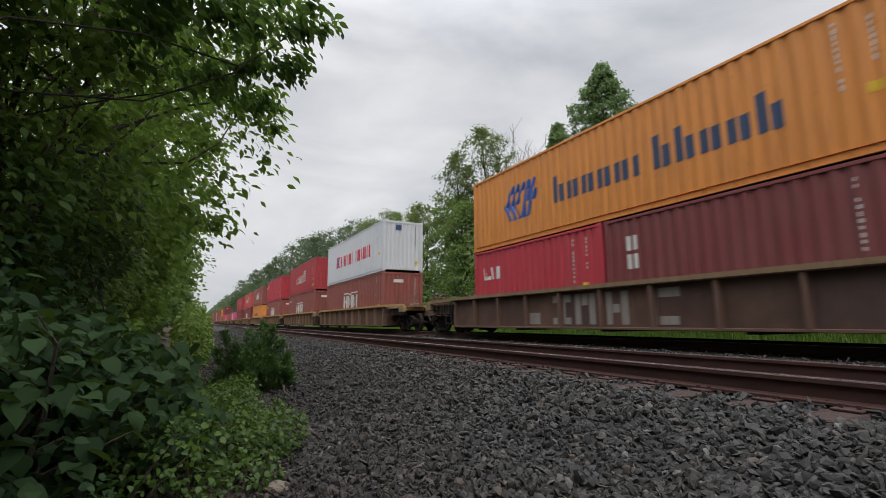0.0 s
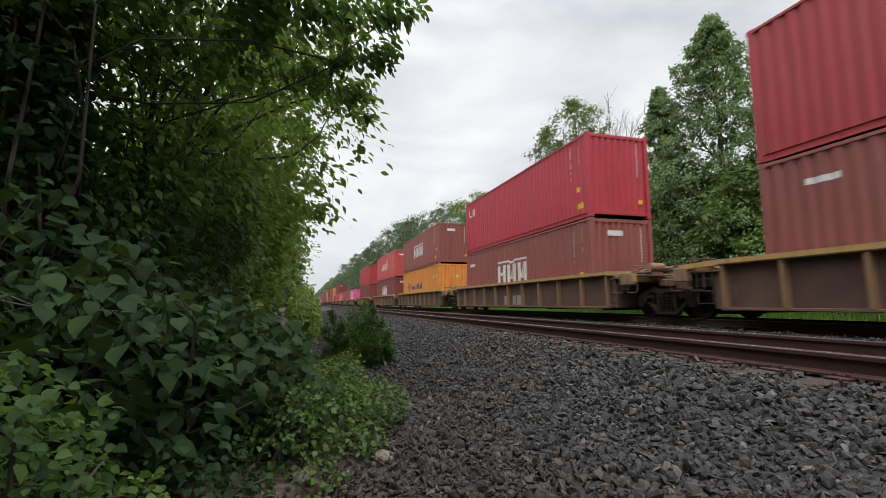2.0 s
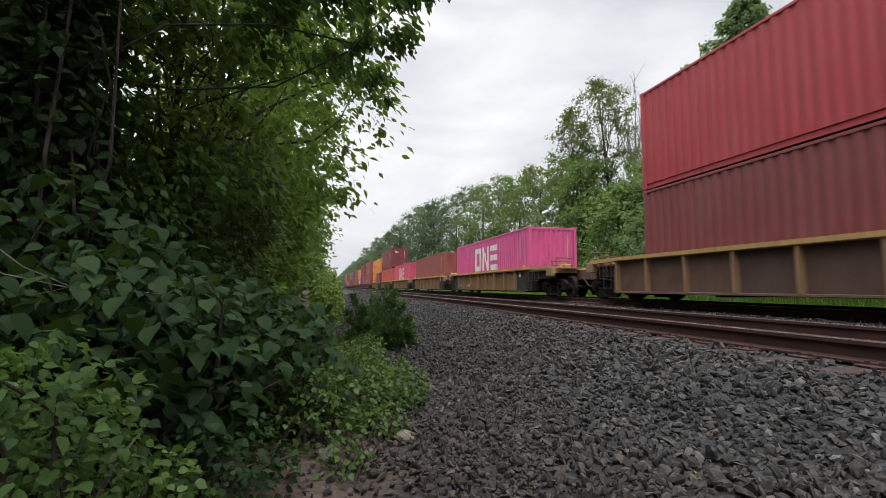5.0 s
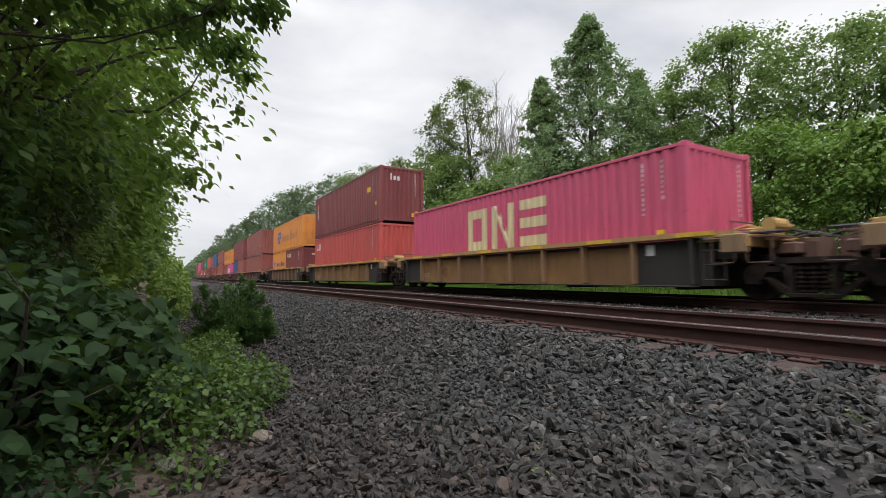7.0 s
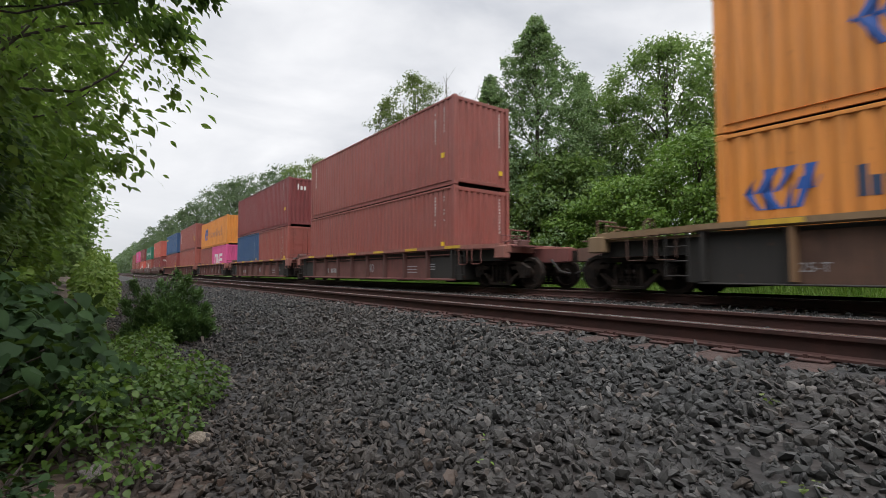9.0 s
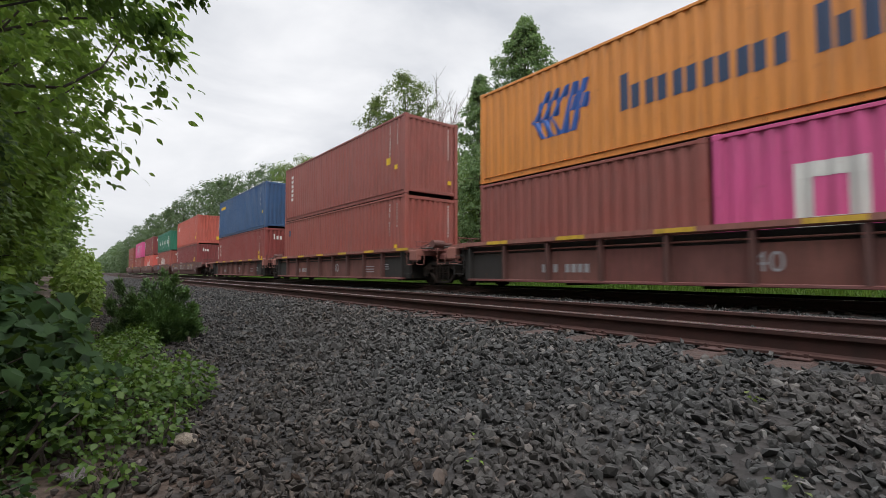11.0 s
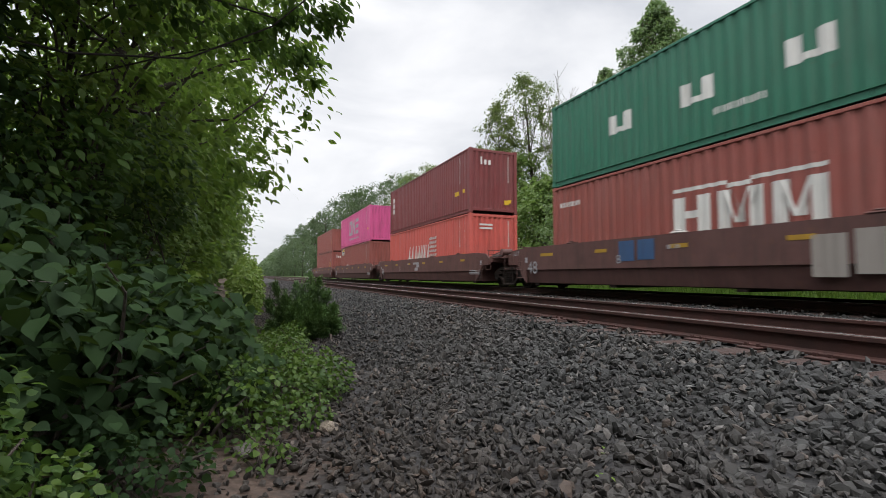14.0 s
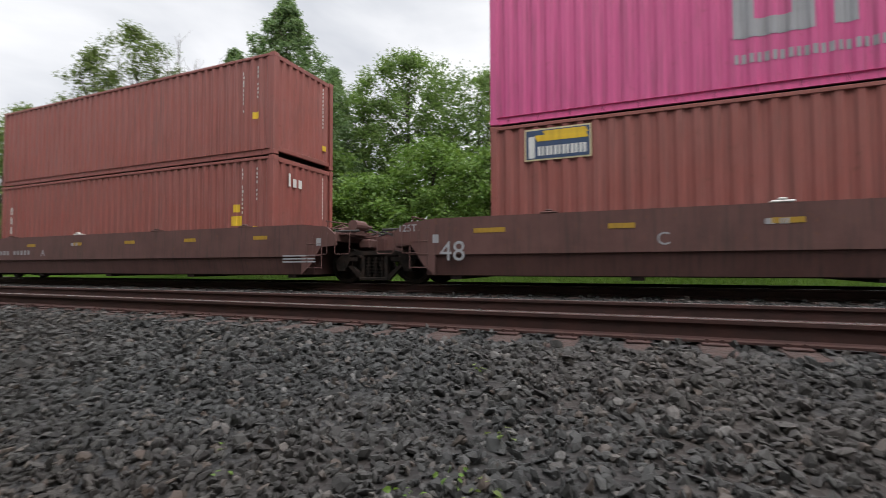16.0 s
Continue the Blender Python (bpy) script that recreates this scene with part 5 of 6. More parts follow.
for i, (x, y, z, rx, ry, rz, n, m) in enumerate(((0.22, 3.65, 0.16, 0.42, 0.45, 0.22, 1300, LEAF_WEED), (0.55, 3.95, 0.12, 0.30, 0.32, 0.20, 800, LEAF_WEED), (-0.12, 3.0, 0.20, 0.34, 0.40, 0.26, 1000, LEAF_WEED),
                                                 (0.08, 2.42, 0.08, 0.14, 0.16, 0.12, 150, LEAF_WEED), (-0.95, 1.95, 0.25, 0.38, 0.34, 0.34, 900, LEAF_WEED), (0.2, 4.6, 0.18, 0.40, 0.5, 0.22, 900, LEAF_WEED),
                                                 (0.50, 6.4, 0.12, 0.32, 0.5, 0.16, 600, LEAF_WEED), (0.60, 7.0, 0.12, 0.20, 0.22, 0.18, 320, LEAF_BRIGHT), (-0.2, 8.0, 0.2, 0.35, 0.7, 0.28, 800, LEAF_WEED),
                                                 (-0.42, 2.15, 0.14, 0.30, 0.26, 0.22, 700, LEAF_SHADE), (-0.62, 1.75, 0.15, 0.30, 0.28, 0.26, 600, LEAF_WEED), (0.33, 3.1, 0.08, 0.2, 0.25, 0.12, 260, LEAF_WEED), (0.1, 5.6, 0.15, 0.3, 0.5, 0.2, 500, LEAF_WEED), (-0.80, 1.48, 0.48, 0.30, 0.28, 0.28, 800, LEAF_DIM))):
    thicket("weed_patch", "low leafy green weeds at the edge of the gravel", "weeds", [(x, y, z * 1.1, rx, ry, rz * 1.3, 1.0)], m, 0.037, int(n * 1.7), 140 + i, LEAF_NEAR, droop=0.35, stems=16, group=VERGE)
for i, (x, y, z, rx, ry, rz) in enumerate(((-0.05, 12.5, 0.6, 0.42, 1.6, 0.7), (0.0, 17, 0.75, 0.45, 2.2, 0.9), (0.0, 23, 0.9, 0.5, 3.0, 1.1), (-1.15, 10.0, 0.6, 0.35, 0.8, 0.6))):
    thicket("vine_bank", "bright yellow-green vines hanging at the wood's edge", "vines", [(x, y, z, rx, ry, rz, 1.0)], LEAF_VINE, 0.11, 2200, 160 + i, LEAF_FAR, stems=8, group=VERGE)


def juniper(x, y, height, radius, seed):
    """A small dense evergreen: upright sprays of scale-like shoots."""
    r = np.random.default_rng(seed)
    t = empty("juniper_shrub", "small dark green juniper bush standing in the gravel", "shrub", VERGE, pose(x, y, float(ground_height(x)) - 0.02))
    cs, ax, rd = [], [], []
    plumes = [(-0.62, 0.1, 0.86), (-0.42, -0.3, 0.66), (-0.75, -0.1, 0.60), (0.10, 0.05, 1.0), (0.30, -0.15, 0.92), (0.22, 0.35, 0.88), (-0.12, 0.3, 0.84), (0.52, 0.05, 0.74), (0.62, -0.3, 0.52), (0.70, 0.2, 0.42), (-0.2, -0.5, 0.55), (0.25, -0.6, 0.50)]
    plumes += [(0.75 * math.cos(i * 2.4), 0.75 * math.sin(i * 2.4), 0.16 + 0.3 * (i % 4) / 3) for i in range(14)]
    for px, py, pz in plumes:
        q = r.random(40) ** 0.8
        spread = 0.15 * np.sin(np.pi * np.clip(q * 0.9 + 0.12, 0, 1)) + 0.015
        bend = np.stack([px * radius * q ** 0.8, py * radius * q ** 0.8, 0.05 + (height * pz - 0.05) * q ** 1.15], -1)
        cs.append(bend + r.normal(0, 0.6, (40, 3)) * spread[:, None])
        ax.append(np.repeat([math.atan2(py, px)], 40))
        rd.append(0.035 + 0.035 * (1 - q))
    c, heading, rad = np.concatenate(cs), np.concatenate(ax), np.concatenate(rd)
    n, per = len(c), 40
    p = np.repeat(c, per, 0) + r.normal(0, 0.6, (n * per, 3)) * np.repeat(rad, per)[:, None]
    v, f = leaves(p, np.repeat(heading, per) + r.normal(0, 0.9, n * per), r.normal(-0.75, 0.4, n * per), 0.062 * r.uniform(0.6, 1.3, n * per),
                  (np.array([(0, 0, 0), (-0.13, 0.45, 0.03), (0, 1, 0), (0.13, 0.45, 0.03)], float), np.array([(0, 2, 1), (0, 3, 2)])), r)
    mesh_object("foliage", v, f, NEEDLE, t, "feathery dark green plumes")
    s = Solid()
    for i in range(0, n, 18):
        limb(s, (0, 0, 0.02), c[i], 0.012, 0.003, r, 0.06, 4, 5)
    s.make("stalkwork", BARK, t)


juniper(0.84, 7.65, 1.02, 0.72, 170)


def stump(x, y):
    r = np.random.default_rng(171)
    t = empty("tree_stump", "short weathered brown tree stump among the weeds", "stump", "", pose(x, y, float(ground_height(x)) - 0.05))
    k = 14
    rings = []
    for z, q in ((0, 0.30), (0.12, 0.24), (0.34, 0.22), (0.42, 0.215)):
        rings.append([(q * (1 + 0.1 * math.sin(3 * j)) * math.cos(2 * math.pi * j / k), q * (1 + 0.1 * math.cos(4 * j)) * math.sin(2 * math.pi * j / k), z + (0.03 * math.sin(5 * j) if z > 0.4 else 0)) for j in range(k)])
    Solid().loft(rings).make("trunk", WOOD_TIE, t)


stump(-0.50, 10.6)


def rock(x, y, size, seed, label, mat):
    r = np.random.default_rng(seed)
    bm = bmesh.new()
    bmesh.ops.create_icosphere(bm, subdivisions=2, radius=size / 2)
    for v in bm.verts:
        d = v.co.normalized()
        v.co *= 1 + 0.35 * noise.noise(d * 1.7 + Vector((seed, 0, 0))) + 0.06 * noise.noise(d * 6)
        v.co.z *= 0.6
    me = bpy.data.meshes.new("rock")
    bm.to_mesh(me)
    bm.free()
    me.materials.append(mat)
    ob = new("rock", me)
    ob.matrix_basis = pose(x, y, float(ground_height(x)) + size * 0.15, 0, 0, 40 * seed)
    tagged(ob, label, "rock", "loose rocks")


PALE_ROCK = soil_material("pale_rock", (0.30, 0.25, 0.20), (0.20, 0.17, 0.14), 12)
GREY_ROCK = soil_material("grey_rock", (0.17, 0.15, 0.145), (0.11, 0.10, 0.10), 12)
rock(0.49, 2.97, 0.13, 1, "pale tan rock lying on bare soil", PALE_ROCK)
rock(0.02, 2.62, 0.13, 2, "grey rock half hidden by weeds", GREY_ROCK)
rock(0.62, 6.0, 0.12, 3, "grey rock at the edge of the weeds", GREY_ROCK)


def tuft(x, y, seed, mat, size=0.05, n=26):
    r = np.random.default_rng(seed)
    t = empty("weed", "tiny yellow-green weed growing in the gravel", "weed", "weeds in the gravel", pose(x, y, float(ground_height(x)) + 0.02))
    p = r.normal(0, 1, (n, 3)) * np.array([0.035, 0.035, 0.012]) + np.array([0, 0, 0.035])
    v, f = leaves(p, np.arctan2(p[:, 1], p[:, 0]), r.normal(0.1, 0.3, n), size * r.uniform(0.6, 1.2, n), LEAF_NEAR, r)
    mesh_object("foliage", v, f, mat, t)


for i, (x, y, sz, n) in enumerate(((1.80, 0.72, 0.04, 9), (2.25, 0.62, 0.04, 7), (1.62, 0.85, 0.03, 9), (1.75, 0.55, 0.04, 9), (1.49, 1.64, 0.035, 3), (2.9, 1.0, 0.035, 5), (1.7, 1.9, 0.025, 3))):
    tuft(x, y, 180 + i, LEAF_YELLOW if i % 2 else LEAF_BRIGHT, sz, n)


def twig(points, label):
    t = Solid().path(points, [0.0035 - 0.002 * i / len(points) for i in range(len(points))], 5)
    tagged(t.make("twig", DEAD), label, "twig", "dry twigs")


twig([(-1.42, 2.05, 1.16), (-1.22, 2.14, 1.05), (-1.08, 2.28, 1.0), (-0.90, 2.45, 0.98), (-0.74, 2.55, 0.96)], "thin pale dry twig across the leaves")
twig([(-1.30, 2.08, 1.22), (-1.17, 2.16, 1.08), (-1.03, 2.22, 1.0), (-1.12, 2.15, 0.97)], "thin pale dry twig across the leaves")

# ---------------------------------------------------------------- ballast and ties
BOX8 = np.array([(x, y, z) for z in (-1, 1) for x, y in ((-1, -1), (1, -1), (1, 1), (-1, 1))], float)
BOX6 = np.array([(3, 2, 1, 0), (4, 5, 6, 7), (0, 1, 5, 4), (1, 2, 6, 5), (2, 3, 7, 6), (3, 0, 4, 7)])
_g = (1 + 5 ** 0.5) / 2
ICO = np.array([(-1, _g, 0), (1, _g, 0), (-1, -_g, 0), (1, -_g, 0), (0, -1, _g), (0, 1, _g), (0, -1, -_g), (0, 1, -_g), (_g, 0, -1), (_g, 0, 1), (-_g, 0, -1), (-_g, 0, 1)], float) / 1.9
ICOF = np.array([(0, 11, 5), (0, 5, 1), (0, 1, 7), (0, 7, 10), (0, 10, 11), (1, 5, 9), (5, 11, 4), (11, 10, 2), (10, 7, 6), (7, 1, 8), (3, 9, 4), (3, 4, 2), (3, 2, 6), (3, 6, 8), (3, 8, 9), (4, 9, 5), (2, 4, 11), (6, 2, 10), (8, 6, 7), (9, 8, 1)])
TIE_STEP, TIE_HALF, TIE_WIDE = 0.53, 1.32, 0.23


def on_tie(x, y):
    hit = np.zeros(len(x), bool)
    for cx in (TRACK_NEAR, TRACK_FAR):
        hit |= (np.abs(x - cx) < TIE_HALF) & (np.abs((y / TIE_STEP) % 1.0 - 0.5) * TIE_STEP > (TIE_STEP - TIE_WIDE) / 2)
    return hit


def stones(x0, x1, y0, y1, per_m2, lo, hi, seed, near, label, sparse_left=False):
    r = np.random.default_rng(seed)
    n = int((x1 - x0) * (y1 - y0) * per_m2)
    x, y = r.uniform(x0, x1, n), r.uniform(y0, y1, n)
    keep = ~on_tie(x, y)
    if sparse_left:
        edge = np.interp(y, (4.0, 6.0), (0.42, -0.15)) + 0.18 * np.sin(y * 1.7) + 0.1 * np.sin(y * 4.1)
        keep &= (x > edge) | (r.random(n) < 0.35)
    x, y = x[keep], y[keep]
    n = len(x)
    size = r.uniform(lo, hi, n) * (0.7 + 0.5 * r.random(n) ** 2) * np.interp(x, (0.6, 2.2), (0.72, 1.0))
    base, face = (ICO, ICOF) if near else (BOX8 * 0.62, BOX6)
    v = base[None] * (1 + r.uniform(-0.42, 0.42, (n, len(base), 3)))
    v = v * (r.uniform(0.55, 1.15, (n, 1, 3)) * np.array([1.15, 0.9, 0.5])) * (size / 2)[:, None, None]
    q = r.normal(0, 1, (n, 4))
    q /= np.linalg.norm(q, axis=1)[:, None]
    w, a, b, c = q.T
    rot = np.stack([np.stack([1 - 2 * (b * b + c * c), 2 * (a * b - c * w), 2 * (a * c + b * w)], -1), np.stack([2 * (a * b + c * w), 1 - 2 * (a * a + c * c), 2 * (b * c - a * w)], -1),
                    np.stack([2 * (a * c - b * w), 2 * (b * c + a * w), 1 - 2 * (a * a + b * b)], -1)], -2)
    v = np.einsum("nij,nkj->nki", rot, v)
    z = ground_height(x) + size * r.uniform(-0.10, 0.40, n)
    v += np.stack([x, y, z], -1)[:, None, :]
    f = face[None] + (np.arange(n) * len(base))[:, None, None]
    return tagged(mesh_object("ballast", v.reshape(-1, 3), f.reshape(-1, face.shape[1]), STONE), label, "gravel", "", "stuff")


stones(-0.25, 3.6, -3.0, 4.6, 880, 0.043, 0.086, 201, True, "loose angular dark grey ballast stones", True)
stones(-0.3, 3.6, 4.6, 22.0, 460, 0.054, 0.098, 202, False, "loose angular dark grey ballast stones", True)
stones(0.5, 3.6, 22.0, 55.0, 95, 0.08, 0.14, 203, False, "dark grey ballast stones further down the line")
stones(3.6, 8.6, -5.0, 20.0, 140, 0.06, 0.10, 204, False, "dark grey ballast between the tracks")
stones(8.6, 12.6, -6.0, 20.0, 45, 0.06, 0.11, 205, False, "dark grey ballast under the train")


def build_ties(track, y_from, y_to, y_end):
    """Weathered ties with plates and spikes; those near by are single pieces."""
    r = np.random.default_rng(int(track.location.x * 10))
    shapes = []
    for i in range(4):
        s = Solid().box(-TIE_HALF, TIE_HALF, -TIE_WIDE / 2, TIE_WIDE / 2, -0.17, 0.0, 0.012)
        s.v = [(x + r.normal(0, 0.006), y + r.normal(0, 0.005), z + r.normal(0, 0.003)) for x, y, z in s.v]
        ob = s.make("tie", WOOD_TIE)
        shapes.append(ob.data)
        bpy.data.objects.remove(ob)
    p = Solid()
    for k in (-1, 1):
        p.box(k * GAUGE / 2 - 0.18, k * GAUGE / 2 + 0.18, -0.09, 0.09, 0.002, 0.018, 0.004)
        for a in (-0.1, 0.1):
            for b in (-0.05, 0.05):
                p.box(k * GAUGE / 2 + a - 0.012, k * GAUGE / 2 + a + 0.012, b - 0.012, b + 0.012, 0.018, 0.045)
    ob = p.make("tie_plate", RAIL_RUST)
    plate = ob.data
    bpy.data.objects.remove(ob)
    top = RAIL_TOP - 0.188
    far = Solid()
    k = math.floor(y_from / TIE_STEP)
    while k * TIE_STEP < y_end:
        y = k * TIE_STEP
        if y < y_to:
            t = mesh_part("tie", shapes[int(r.integers(4))], track, "", pose(r.normal(0, 0.03), y, top + r.normal(0, 0.004), 0, 0, r.normal(0, 0.6)))
            mesh_part("tie_plate", plate, t)
        else:
            far.box(-TIE_HALF, TIE_HALF, y - TIE_WIDE / 2, y + TIE_WIDE / 2, top - 0.1, top)
        k += 1
    tagged(far.make("distant_ties", WOOD_TIE, track), kind="stuff")


build_ties(TRACKS[0], -8, 45, 140)
build_ties(TRACKS[1], -8, 30, 140)

# ---------------------------------------------------------------- the train, from its head to its tail
# far end of each load in metres down the train, kind of car, joined to the next unit by a shared bogie
UNITS = (
    (14.24, "A", False), (35.93, "A", True), (52.70, "A", True), (70.76, "A", True), (88.85, "A", True), (106.0, "A", False), (125.97, "A", False),
    (146.08, "B", True), (161.96, "B", True), (178.04, "B", True), (193.95, "B", True), (210.05, "B", False),
    (229.88, "C", True), (245.72, "C", True), (261.95, "C", True), (278.03, "C", True), (293.77, "C", False),
    (315.22, "D", True), (333.02, "D", True), (351.15, "D", True), (369.17, "D", True), (386.95, "D", False))
CAR_LABEL = {"A": "rusty brown ribbed steel well car with a worn tan top sill", "B": "stained tan ribbed well car with yellow dashes on its sill",
             "C": "maroon ribbed well car with yellow dashes on its sill", "D": "smooth-sided dark brown well car with faded yellow strips"}
CARS = []
for i, (u, kind, joined) in enumerate(UNITS):
    before = UNITS[i - 1] if i else (u - 20.5, kind, False)
    after = UNITS[i + 1] if i + 1 < len(UNITS) else (u + 20.5, kind, False)
    front, rear = (u - before[0] - LONG) / 2, (after[0] - u - LONG) / 2
    well = 6.35 if kind in "BC" else min(7.2, LONG / 2 + min(front, rear) - 1.4)
    CARS.append(well_car(kind, u, CAR_LABEL[kind], front, rear, before[2], joined, well))
U = [x[0] for x in UNITS]
# stencils, stickers and sprayed patches on the cars
for i, a, b in ((17, "48", "E"), (18, "48", "B"), (19, "48", "D"), (20, "48", "C"), (21, "48", "A")):
    car_text(CARS[i], a, -1.0, 1.09, 0.40, MARK["grey"], "pale stencilled size mark")
    car_text(CARS[i], "125T", -1.95, 1.70, 0.15, MARK["grey"], "pale stencilled load mark")
    car_text(CARS[i], b, 3.0, 1.33, 0.22, MARK["grey"], "pale stencilled unit letter")
    car_mark(CARS[i], "small_mark", [(12.75, 13.7, z, z + 0.03) for z in (1.07, 1.14, 1.21)] + [(4.55, 4.68, 1.62, 1.71), (4.74, 4.87, 1.62, 1.71), (-1.15, -1.02, 1.45, 1.62), (13.72, 13.86, 1.45, 1.62)], MARK["grey"], "small pale painted bar", True)
    if i in (17, 21):
        car_mark(CARS[i], "number_bar", [(0.46 + 0.2 * k, 0.56 + 0.2 * k, 1.38, 1.52) for k in range(10) if k != 4], MARK["grey"], "pale bar in place of a number", True)
car_mark(CARS[17], "sprayed_patch", [(4.8, 5.0, 1.3, 1.7), (5.1, 5.5, 1.3, 1.45), (5.15, 5.6, 1.6, 1.72), (5.7, 5.85, 1.3, 1.72), (6.0, 6.4, 1.3, 1.42), (6.5, 6.65, 1.3, 1.7), (8.9, 9.05, 1.28, 1.7), (9.1, 9.6, 1.28, 1.38), (9.7, 9.85, 1.28, 1.7), (10.0, 10.15, 1.3, 1.75), (10.5, 10.65, 1.28, 1.75), (10.7, 11.0, 1.62, 1.75), (11.1, 11.25, 1.28, 1.75), (11.4, 11.55, 1.28, 1.75)], SPRAY, "faded grey sprayed patch", True)
car_mark(CARS[18], "sprayed_patch", [(3.1, 3.6, 1.38, 1.88), (3.7, 4.2, 1.4, 1.88)], PAINT["blue"], "faded blue sprayed patch", True)
car_mark(CARS[18], "sprayed_patch", [(7.4, 7.9, 1.0, 1.7), (8.0, 8.4, 1.05, 1.75)], SPRAY, "faded grey sprayed patch", True)
car_mark(CARS[19], "sprayed_patch", [(5.55, 6.5, 1.63, 1.74), (6.12, 6.55, 1.46, 1.625), (5.85, 6.35, 1.28, 1.455)], MARK["grey"], "faded grey sprayed patch", True)
car_mark(CARS[0], "sprayed_patch", [(4.3, 5.0, 1.5, 1.70), (4.3, 5.0, 0.92, 1.1), (4.55, 4.8, 1.1, 1.5), (5.15, 5.35, 0.92, 1.70), (5.4, 5.6, 1.4, 1.7), (5.65, 5.85, 0.92, 1.70), (6.2, 6.38, 0.92, 1.70), (6.4, 6.6, 1.2, 1.4), (6.65, 6.85, 0.92, 1.70), (7.4, 7.6, 0.92, 1.70), (7.65, 8.15, 1.5, 1.70), (7.65, 8.1, 0.92, 1.1), (3.25, 3.75, 0.92, 1.25)], SPRAY, "faded grey sprayed patch")
car_mark(CARS[2], "sprayed_patch", [(5.5, 6.1, 0.9, 1.3), (6.4, 6.7, 0.9, 1.3), (6.8, 7.2, 0.9, 1.3)], SPRAY, "faded grey sprayed patch")
car_mark(CARS[3], "sprayed_patch", [(5.5, 6.1, 0.9, 1.3), (6.4, 6.7, 0.9, 1.3), (6.8, 7.2, 0.9, 1.3)], SPRAY, "faded grey sprayed patch")
for i in (7, 8, 9, 10, 11):
    if i == 8:
        car_mark(CARS[i], "owner_mark", [(6.75, 7.2, 1.32, 1.46), (6.9, 7.05, 1.0, 1.32), (7.3, 7.75, 1.32, 1.46), (7.45, 7.6, 1.0, 1.32), (7.9, 8.1, 1.0, 1.46), (8.15, 8.4, 1.12, 1.34), (8.45, 8.6, 1.0, 1.46)], CAR["ownermark"], "rusty brown painted bar")
    car_text(CARS[i], "40", 2.56, 1.05, 0.34, CAR["ownermark"], "brown stencilled size mark", False)
    car_text(CARS[i], "125-T", 1.1, 1.02, 0.15, MARK["grey"], "pale stencilled load mark", False)
    car_mark(CARS[i], "placard", [(11.3, 11.5, 1.45, 1.68)], MARK["white"], "white placard")
for i in (7, 12, 13, 14, 15, 16):
    car_mark(CARS[i], "number_bar", [(2.33 + 0.17 * k, 2.45 + 0.17 * k, 1.0, 1.19) for k in range(8) if k != 3], MARK["grey"], "pale bar in place of a number")
for i in (12, 13, 14, 15, 16):
    car_mark(CARS[i], "small_mark", [(9.6, 10.3, z, z + 0.03) for z in (1.0, 1.1, 1.2)] + [(11.0, 11.35, z, z + 0.03) for z in (1.1, 1.18, 1.26)], MARK["grey"], "small pale painted bar")
    car_text(CARS[i], "40", 6.75, 1.02, 0.34, MARK["grey"], "pale stencilled size mark", False)

# 0: orange over two short ones
c = container("orange", U[0], 1, "orange corrugated container with a blue device and dark bars", on=LOW, tall=LOW)
orange_logo(c, 1.85, 0.75, 1.0)
number_marks(c, LONG, LOW)
c = container("brightred", U[0], 0, "short bright red container with a white corner mark", SHORT)
corner_logo(c, 0.65, 1.55, SHORT)
number_marks(c, SHORT, LOW)
c = container("maroon", U[0] - SHORT - 0.07, 0, "short maroon container with a white upright mark", SHORT)
column_word(c, 0.66, 1.28, 2.15, 2, 0.3, SHORT)
number_marks(c, SHORT, LOW)
# 1: white over brown
c = container("white", U[1], 1, "white corrugated container with a red word drawn as bars")
side_mark(c, "line_name", word(3.65, 6.6, 1.05, 1.80, 4, 0.3) + word(7.05, 10.0, 1.05, 1.80, 4, 0.3), MARK["red"], label="red block letters painted as bars")
side_mark(c, "line_device", [(2.58, 3.45, 1.08, 1.20), (2.58, 3.45, 1.74, 1.86), (2.58, 2.72, 1.20, 1.74), (3.31, 3.45, 1.20, 1.74)], MARK["red"], label="red square device with a blue core")
side_mark(c, "line_device", [(2.85, 3.18, 1.22, 1.72)], MARK["blue"])
end_mark(c, "line_device", [(0.75, 1.1, 2.35, 2.65)], MARK["navy"])
number_marks(c, tint="black")
c = container("brown", U[1], 0, "weathered brown container with a white roofed mark")
house_logo(c, 4.6, 1.07)
number_marks(c)
end_mark(c, "end_mark", [(0.65, 1.25, 2.3, 2.48)], MARK["white"])
# 2
c = container("red", U[2], 1, "red corrugated container with a white slanted mark")
slanted_logo(c, 3.8, 1.02)
number_marks(c)
side_mark(c, "hazard_sign", [(11.2, 11.5, 0.4, 0.58), (11.62, 11.82, 0.42, 0.6)], MARK["yellow"])
c = container("brown", U[2], 0, "weathered brown container with a white roofed mark")
house_logo(c, 4.55, 1.07)
side_mark(c, "small_mark", [(0.9, 1.5, 2.25, 2.37)], MARK["white"])
number_marks(c)
end_mark(c, "end_mark", [(0.65, 1.25, 2.3, 2.48)], MARK["white"])
# 3
c = container("brightred", U[3], 1, "bright red corrugated container with a small white mark")
corner_logo(c, 0.55, 2.0)
number_marks(c)
side_mark(c, "hazard_sign", [(11.5, 11.8, 0.35, 0.55)], MARK["yellow"])
c = container("brown", U[3], 0, "weathered brown container with a white roofed mark")
house_logo(c, 4.5, 1.05)
side_mark(c, "small_mark", [(0.5, 1.3, 2.1, 2.25)], MARK["white"])
number_marks(c)
end_mark(c, "end_mark", [(0.65, 1.25, 2.3, 2.48)], MARK["white"])
